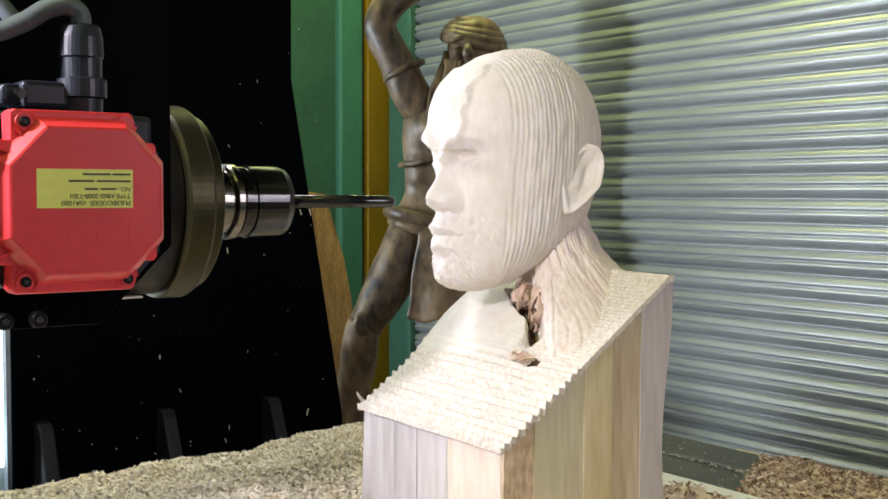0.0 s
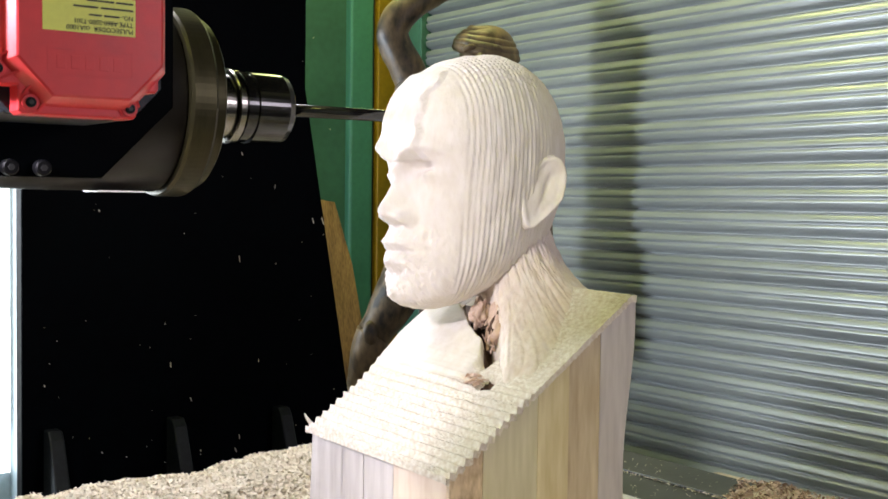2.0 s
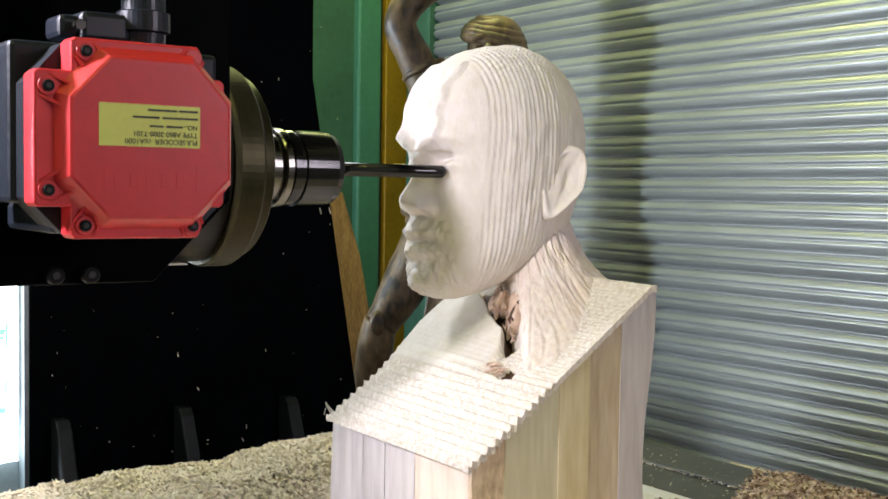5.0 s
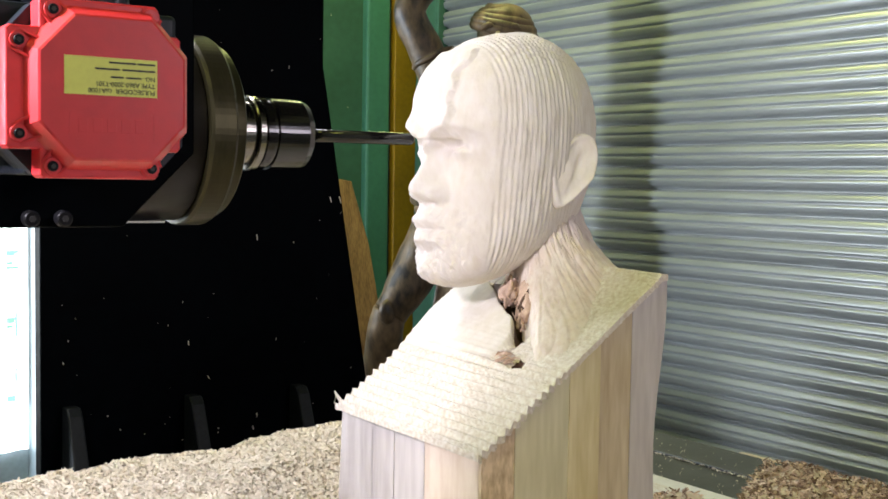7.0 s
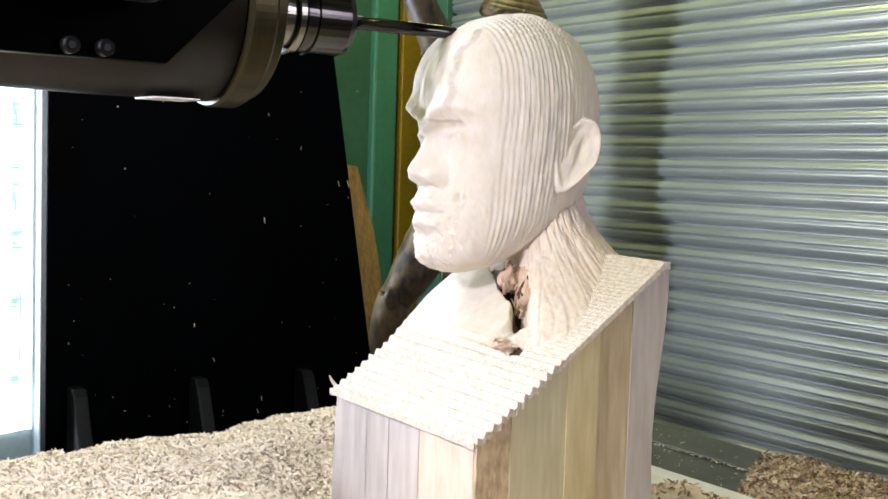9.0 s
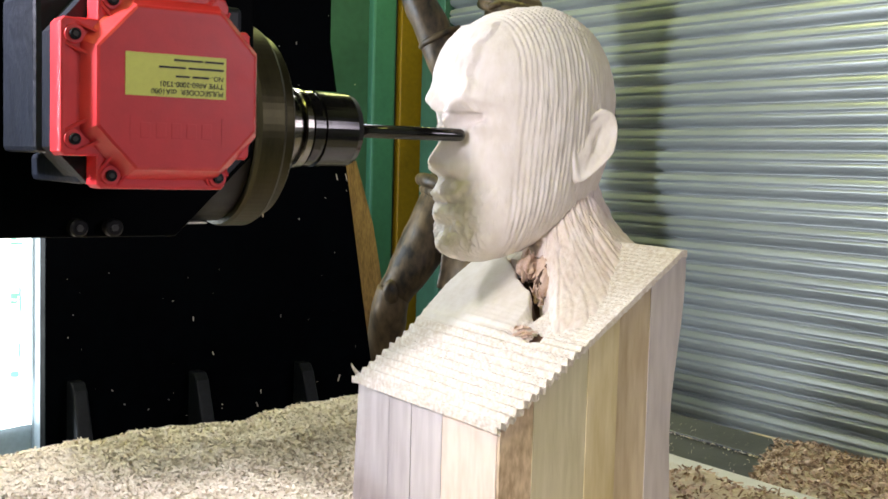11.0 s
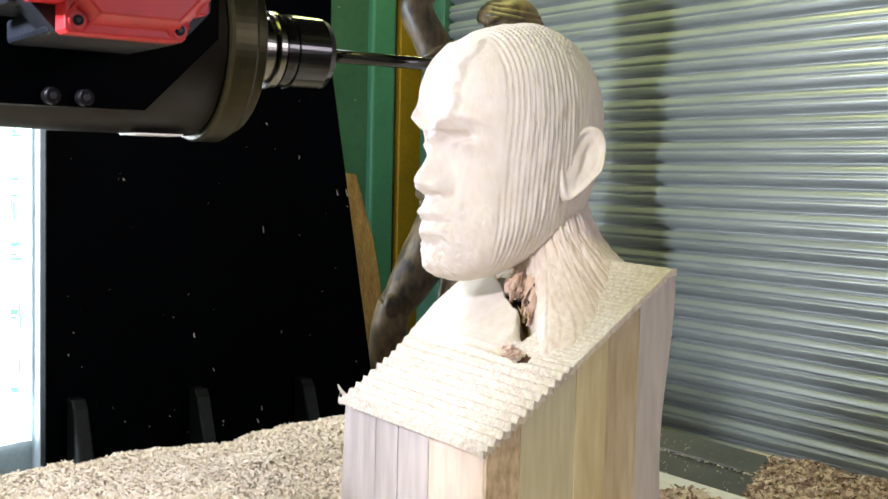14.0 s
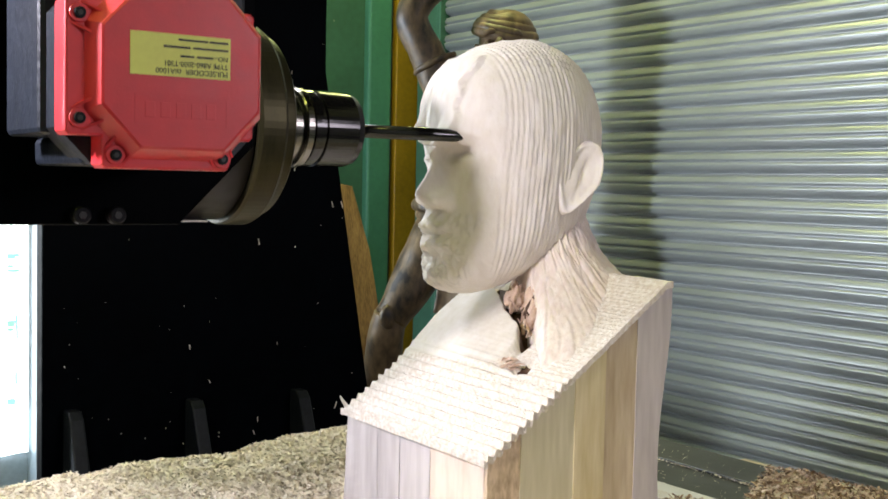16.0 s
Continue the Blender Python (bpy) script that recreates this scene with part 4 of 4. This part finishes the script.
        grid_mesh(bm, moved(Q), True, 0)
    bmesh.ops.recalc_face_normals(bm, faces=bm.faces[:])
    ob = finish("bust", bm, (M_CARVED, M_STAVE, M_ROUGH, M_KNOT_SPLIT, M_STAVE_B, M_STAVE_C, M_STAVE_D, M_FIBRE, M_STAVE_E, M_STAVE_F, M_NECK))
    tagged(ob, "half-finished pale wooden bust with tool grooves on glued block", "statue")
    MOVING["table"].append(ob)


def text_mesh(name, words, size, m, mat, parent, label=""):
    cu = bpy.data.curves.new(name, "FONT")
    cu.body, cu.size, cu.extrude, cu.align_x, cu.align_y = words, size, 0.0001, "LEFT", "CENTER"
    tmp = bpy.data.objects.new(name, cu)
    me = bpy.data.meshes.new_from_object(tmp)
    me.transform(m)
    me.materials.append(mat)
    bpy.data.objects.remove(tmp)
    ob = new(name, me)
    ob.parent = parent
    return tagged(ob, label)


def build_spindle():
    """Spindle head: black ram plate, servo motor with red cap, housing, flange, collet and ball-nose cutter."""
    h = thing("spindle_head", "black milling spindle head with red motor cap and cutter", "milling spindle")
    ax = (1.015, 1.393)
    # near arm of the fork, its far twin and the bridge above
    outline = [(0.165, 2.40), (0.318, 2.40), (0.318, 1.366), (0.268, 1.3165), (0.125, 1.3165), (0.125, 1.440)]
    part("near_arm", prism(outline, "y", 0.735, 0.748, bevel=0.0015), M_BLACK, h)
    part("ram", boxes((0.08, 0.34, 0.750, 1.20, 2.15, 2.85), bevel=0.01), M_BLACK, h)
    for x in (0.207, 0.2275):
        bm = turned([(0.7265, 0.0042), (0.7275, 0.0052), (0.735, 0.0052)], (x, 1.3225), "y", 20)
        b = part("bolt", bm, M_BOLT, h, "black socket bolt")
        # socket is a black hexagon on the head, coloured for a shaded recess
        part("socket", turned([(0.7258, 0.0022), (0.7266, 0.0022)], (x, 1.3225), "y", 6), M_INK_RECESS, b)
    # spindle housing between the arms
    part("housing", turned([(0.12, .060), (0.13, .080), (0.30, .083), (0.412, .0835), (0.415, .080)], ax, n=72), M_HOUSING, h, "brown spindle housing", True)
    bm = turned([(0.414, .0800), (0.415, .0865), (0.418, .088), (0.438, .088), (0.4405, .0865), (0.441, .081), (0.451, .080), (0.4525, .078), (0.4535, .050)], ax, n=96)
    part("flange", bm, M_BRONZE, h, "bronzed round flange")
    part("warning_label", boxes((0.352, 0.395, 0.985, 1.025, 1.3085, 1.3100)), M_BOARD, h, "small pale sticker")
    bm = turned([(0.453, .042), (0.459, .037), (0.466, .034), (0.467, .0310), (0.472, .0310), (0.473, .0332), (0.479, .0332), (0.480, .031), (0.485, .031),
                 (0.486, .0350), (0.4875, .0362), (0.493, .0362), (0.4945, .034)], ax, n=64)
    part("nose", bm, M_STEEL, h, "ground steel spindle nose rings")
    bm = turned([(0.4945, .032), (0.496, .0345), (0.503, .0350), (0.504, .0330), (0.507, .0330), (0.508, .0350), (0.540, .0345), (0.546, .0325), (0.549, .028), (0.5495, .010)], ax, n=64)
    part("collet_nut", bm, M_DARKSTEEL, h, "dark polished collet nut")
    prof = [(0.540, .0064), (0.675, .0064)] + [(0.675 + .0064 * math.sin(a), .0064 * math.cos(a) + .0001) for a in np.linspace(0.2, 1.55, 8)]
    part("cutter", turned(prof, ax, n=32), M_DARKSTEEL, h, "long ball-nose cutter", True)

    # servo motor on the near arm, its red cap outward
    cx, cz = 0.2172, 1.3972
    motor = part("motor", boxes((0.1605, 0.271, 0.650, 0.712, 1.365, 1.446), bevel=0.003), M_MOTOR, h, "blue grey motor body")
    part("motor_foot", boxes((0.178, 0.254, 0.640, 0.722, 1.350, 1.3648), bevel=0.003), M_MOTOR, motor)
    part("motor_neck", boxes((0.185, 0.246, 0.712, 0.7345, 1.375, 1.435), bevel=0.003), M_MOTOR, motor)
    part("motor_side", prism([(0.164, 1.368), (0.181, 1.3505), (0.250, 1.3505), (0.267, 1.368), (0.267, 1.424), (0.250, 1.4435), (0.181, 1.4435), (0.164, 1.424)], "y", 0.632, 0.660), M_MOTOR, motor)

    def octo(k, sx, sz):
        a, b = 0.0405 * sx + k, 0.0390 * sz + k
        p, q = a * 0.53, b * 0.48
        return [(cx - a, cz - q), (cx - p, cz - b), (cx + p, cz - b), (cx + a, cz - q), (cx + a, cz + q), (cx + p, cz + b), (cx - p, cz + b), (cx - a, cz + q)]
    bm = bmesh.new()
    rings = []
    for y, k in ((0.630, 0.0060), (0.6165, 0.0056), (0.6150, 0.0050), (0.6135, 0.0040), (0.6075, 0.0008), (0.6058, 0.0), (0.605, -0.0012)):
        rings.append([bm.verts.new((x, y, z)) for x, z in octo(k, 1, 1)])
    for a, b in zip(rings, rings[1:]):
        for i in range(8):
            bm.faces.new((a[i], a[(i + 1) % 8], b[(i + 1) % 8], b[i]))
    bm.faces.new(rings[-1])
    bm.faces.new(rings[0][::-1])
    # stepped flange with a raised pad under each screw
    ears = [(0.1690, 1.4210), (0.1870, 1.4385), (0.1690, 1.3720), (0.1865, 1.3550), (0.2545, 1.4190), (0.2545, 1.3740), (0.2415, 1.3545), (0.2415, 1.4390)]
    L, Rr, B, T = 0.1625, 0.2590, 0.3485 + 1, 0.4450 + 1
    x0, x1, z0, z1 = 0.1800, 0.2460, 1.3640, 1.4290
    plate = [(L, z0 + .002), (L + .002, z0), (x0, z0), (x0, B + .002), (x0 + .002, B), (x1 - .002, B), (x1, B + .002), (x1, z0), (Rr - .002, z0), (Rr, z0 + .002),
             (Rr, z1 - .002), (Rr - .002, z1), (x1, z1), (x1, T - .002), (x1 - .002, T), (x0 + .002, T), (x0, T - .002), (x0, z1), (L + .002, z1), (L, z1 - .002)]
    bmesh.ops.recalc_face_normals(bm, faces=bm.faces[:])
    cap = part("motor_cap", bm, M_RED, h, "bright red painted encoder cap")
    part("cap_flange", prism(plate, "y", 0.6150, 0.6320, 0.0012), M_RED, cap)
    for x, z in ears:
        pad = prism([(x + .0048 * math.cos(t), z + .0048 * math.sin(t)) for t in np.linspace(0, 2 * math.pi, 20, endpoint=False)], "y", 0.6138, 0.6152, 0.0005)
        part("screw_pad", pad, M_RED, cap)
        # ramp from the pad up to the cap's face
        d = Vector((cx - x, 0, cz - z)).normalized()
        p = Vector((-d.z, 0, d.x))
        for sg in (-1, 1):
            bm = bmesh.new()
            a0 = Vector((x, 0, z)) + p * 0.0050 * sg - d * 0.002
            a1 = a0 + d * 0.018
            q = p * .0013 * sg
            ws = [bm.verts.new(v) for v in (a0 + Vector((0, .6150, 0)), a1 + Vector((0, .6150, 0)), a1 + Vector((0, .6085, 0)),
                                            a0 + q + Vector((0, .6150, 0)), a1 + q + Vector((0, .6150, 0)), a1 + q + Vector((0, .6085, 0)))]
            for f in ((0, 1, 2), (5, 4, 3), (0, 2, 5, 3), (0, 3, 4, 1), (1, 4, 5, 2)):
                bm.faces.new([ws[i] for i in f])
            bmesh.ops.recalc_face_normals(bm, faces=bm.faces[:])
            part("ramp", bm, M_RED, cap)
    for x, z in ears[:7]:
        part("screw", turned([(0.6122, .0024), (0.6127, .0028), (0.6140, .0028)], (x, z), "y", 18), M_BOLT, cap, "black socket screw")
        # flat black hexagon in place of the recess and its shade
        part("screw_socket", turned([(0.6120, .0014), (0.6124, .0014)], (x, z), "y", 6), M_INK_RECESS, cap)
    # raised maker's mark as plain blocks in a rounded outline, upside down like the label
    bm = bmesh.new()
    for k in range(5):
        x = 0.1975 + k * 0.0078
        box(bm, x, x + 0.0052, 0.60485, 0.6054, 1.3735, 1.3810, bevel=0.0004)
    for s in ((0.1935, 0.2390, 0.60478, 0.6054, 1.3700, 1.3706), (0.1935, 0.2390, 0.60478, 0.6054, 1.3840, 1.3846), (0.1925, 0.1932, 0.60478, 0.6054, 1.3705, 1.3841), (0.2393, 0.2400, 0.60478, 0.6054, 1.3705, 1.3841)):
        box(bm, *s)
    part("raised_mark", bm, M_RED, cap)
    label = part("label", boxes((0.1900, 0.2412, 0.60465, 0.6052, 1.3935, 1.4140)), M_LABEL, cap, "yellow type label, upside down")
    turn = Matrix.Translation((0, 0.60455, 0)) @ Matrix(((-1, 0, 0, 0), (0, 0, -1, 0), (0, -1, 0, 0), (0, 0, 0, 1)))

    def line(words, x, z, size, squeeze=1.0):
        m = Matrix.Translation((x, 0, z)) @ turn @ Matrix.Diagonal((squeeze, 1, 1, 1))
        text_mesh("label_text", words, size, m, M_INK_RECESS, cap)
    line("PULSECODER  \u03b1iA1000", 0.2398, 1.3962, 0.0036, 1.02)
    line("TYPE A860-2000-T301", 0.2398, 1.3999, 0.0036, 0.98)
    line("NO.-", 0.2398, 1.4036, 0.0033)
    for x0, x1, z in ((0.2150, 0.2220, 1.4036), (0.2235, 0.2320, 1.4036), (0.2065, 0.2200, 1.4078), (0.2215, 0.2398, 1.4078), (0.2140, 0.2290, 1.4114), (0.2300, 0.2398, 1.4114)):
        part("label_bar", boxes((x0, x1, 0.6044, 0.6047, z - 0.00045, z + 0.00045)), M_INK_RECESS, cap)
    # connector block, plug and bent cable on top of the motor
    plug = part("plug", turned([(1.4400, .0125), (1.4470, .0128), (1.4475, .0115), (1.4550, .0118), (1.4560, .0140), (1.4660, .0140), (1.4670, .0115),
                                (1.4780, .0115), (1.4790, .0125), (1.4900, .0120), (1.4960, .0105), (1.4975, .008)], (0.2335, 0.662), "z", 32), M_PLASTIC, h, "dark navy screw plug")
    part("plug_base", boxes((0.196, 0.2560, 0.640, 0.690, 1.4420, 1.4465), bevel=0.0015), M_PLASTIC, plug)
    pts = curve_points([(0.2335, 0.662, 1.494), (0.233, 0.662, 1.503), (0.226, 0.662, 1.5075), (0.215, 0.664, 1.505), (0.203, 0.668, 1.497), (0.188, 0.674, 1.491), (0.170, 0.680, 1.495), (0.130, 0.690, 1.530), (0.110, 0.70, 1.62), (0.110, 0.70, 1.80)], 8)
    part("cable", tube(pts, 0.0056, 16), M_CABLE, h, "thick grey cable", True)
    pts = curve_points([(0.205, 0.690, 1.500), (0.196, 0.694, 1.512), (0.185, 0.70, 1.530), (0.17, 0.72, 1.60)], 8)
    part("cable", tube(pts, 0.005, 14), M_CABLE, h, "thin grey cable", True)
    part("terminal_block", boxes((0.1980, 0.2240, 0.655, 0.690, 1.4485, 1.4640), (0.188, 0.2000, 0.660, 0.685, 1.4500, 1.4620), bevel=0.003), M_PLASTIC, h, "dark plastic terminal block")
    part("terminal_screw", turned([(0.651, .0028), (0.656, .0030)], (0.1965, 1.4560), "y", 16), M_STEEL, h)
    MOVING["spindle"].append(h)


def motions():
    for ob in MOVING["table"]:
        walk(ob, [(t, pose(x, 0, 0)) for t, x in TABLE])
    for ob in MOVING["spindle"]:
        walk(ob, [(t, pose(0, y, z)) for t, y, z in SPINDLE])


build_room()
build_doorway()
build_plank()
build_statue()
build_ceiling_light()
build_gantry()
build_table()
build_bust()
build_spindle()
build_chips()
build_shutter()
motions()
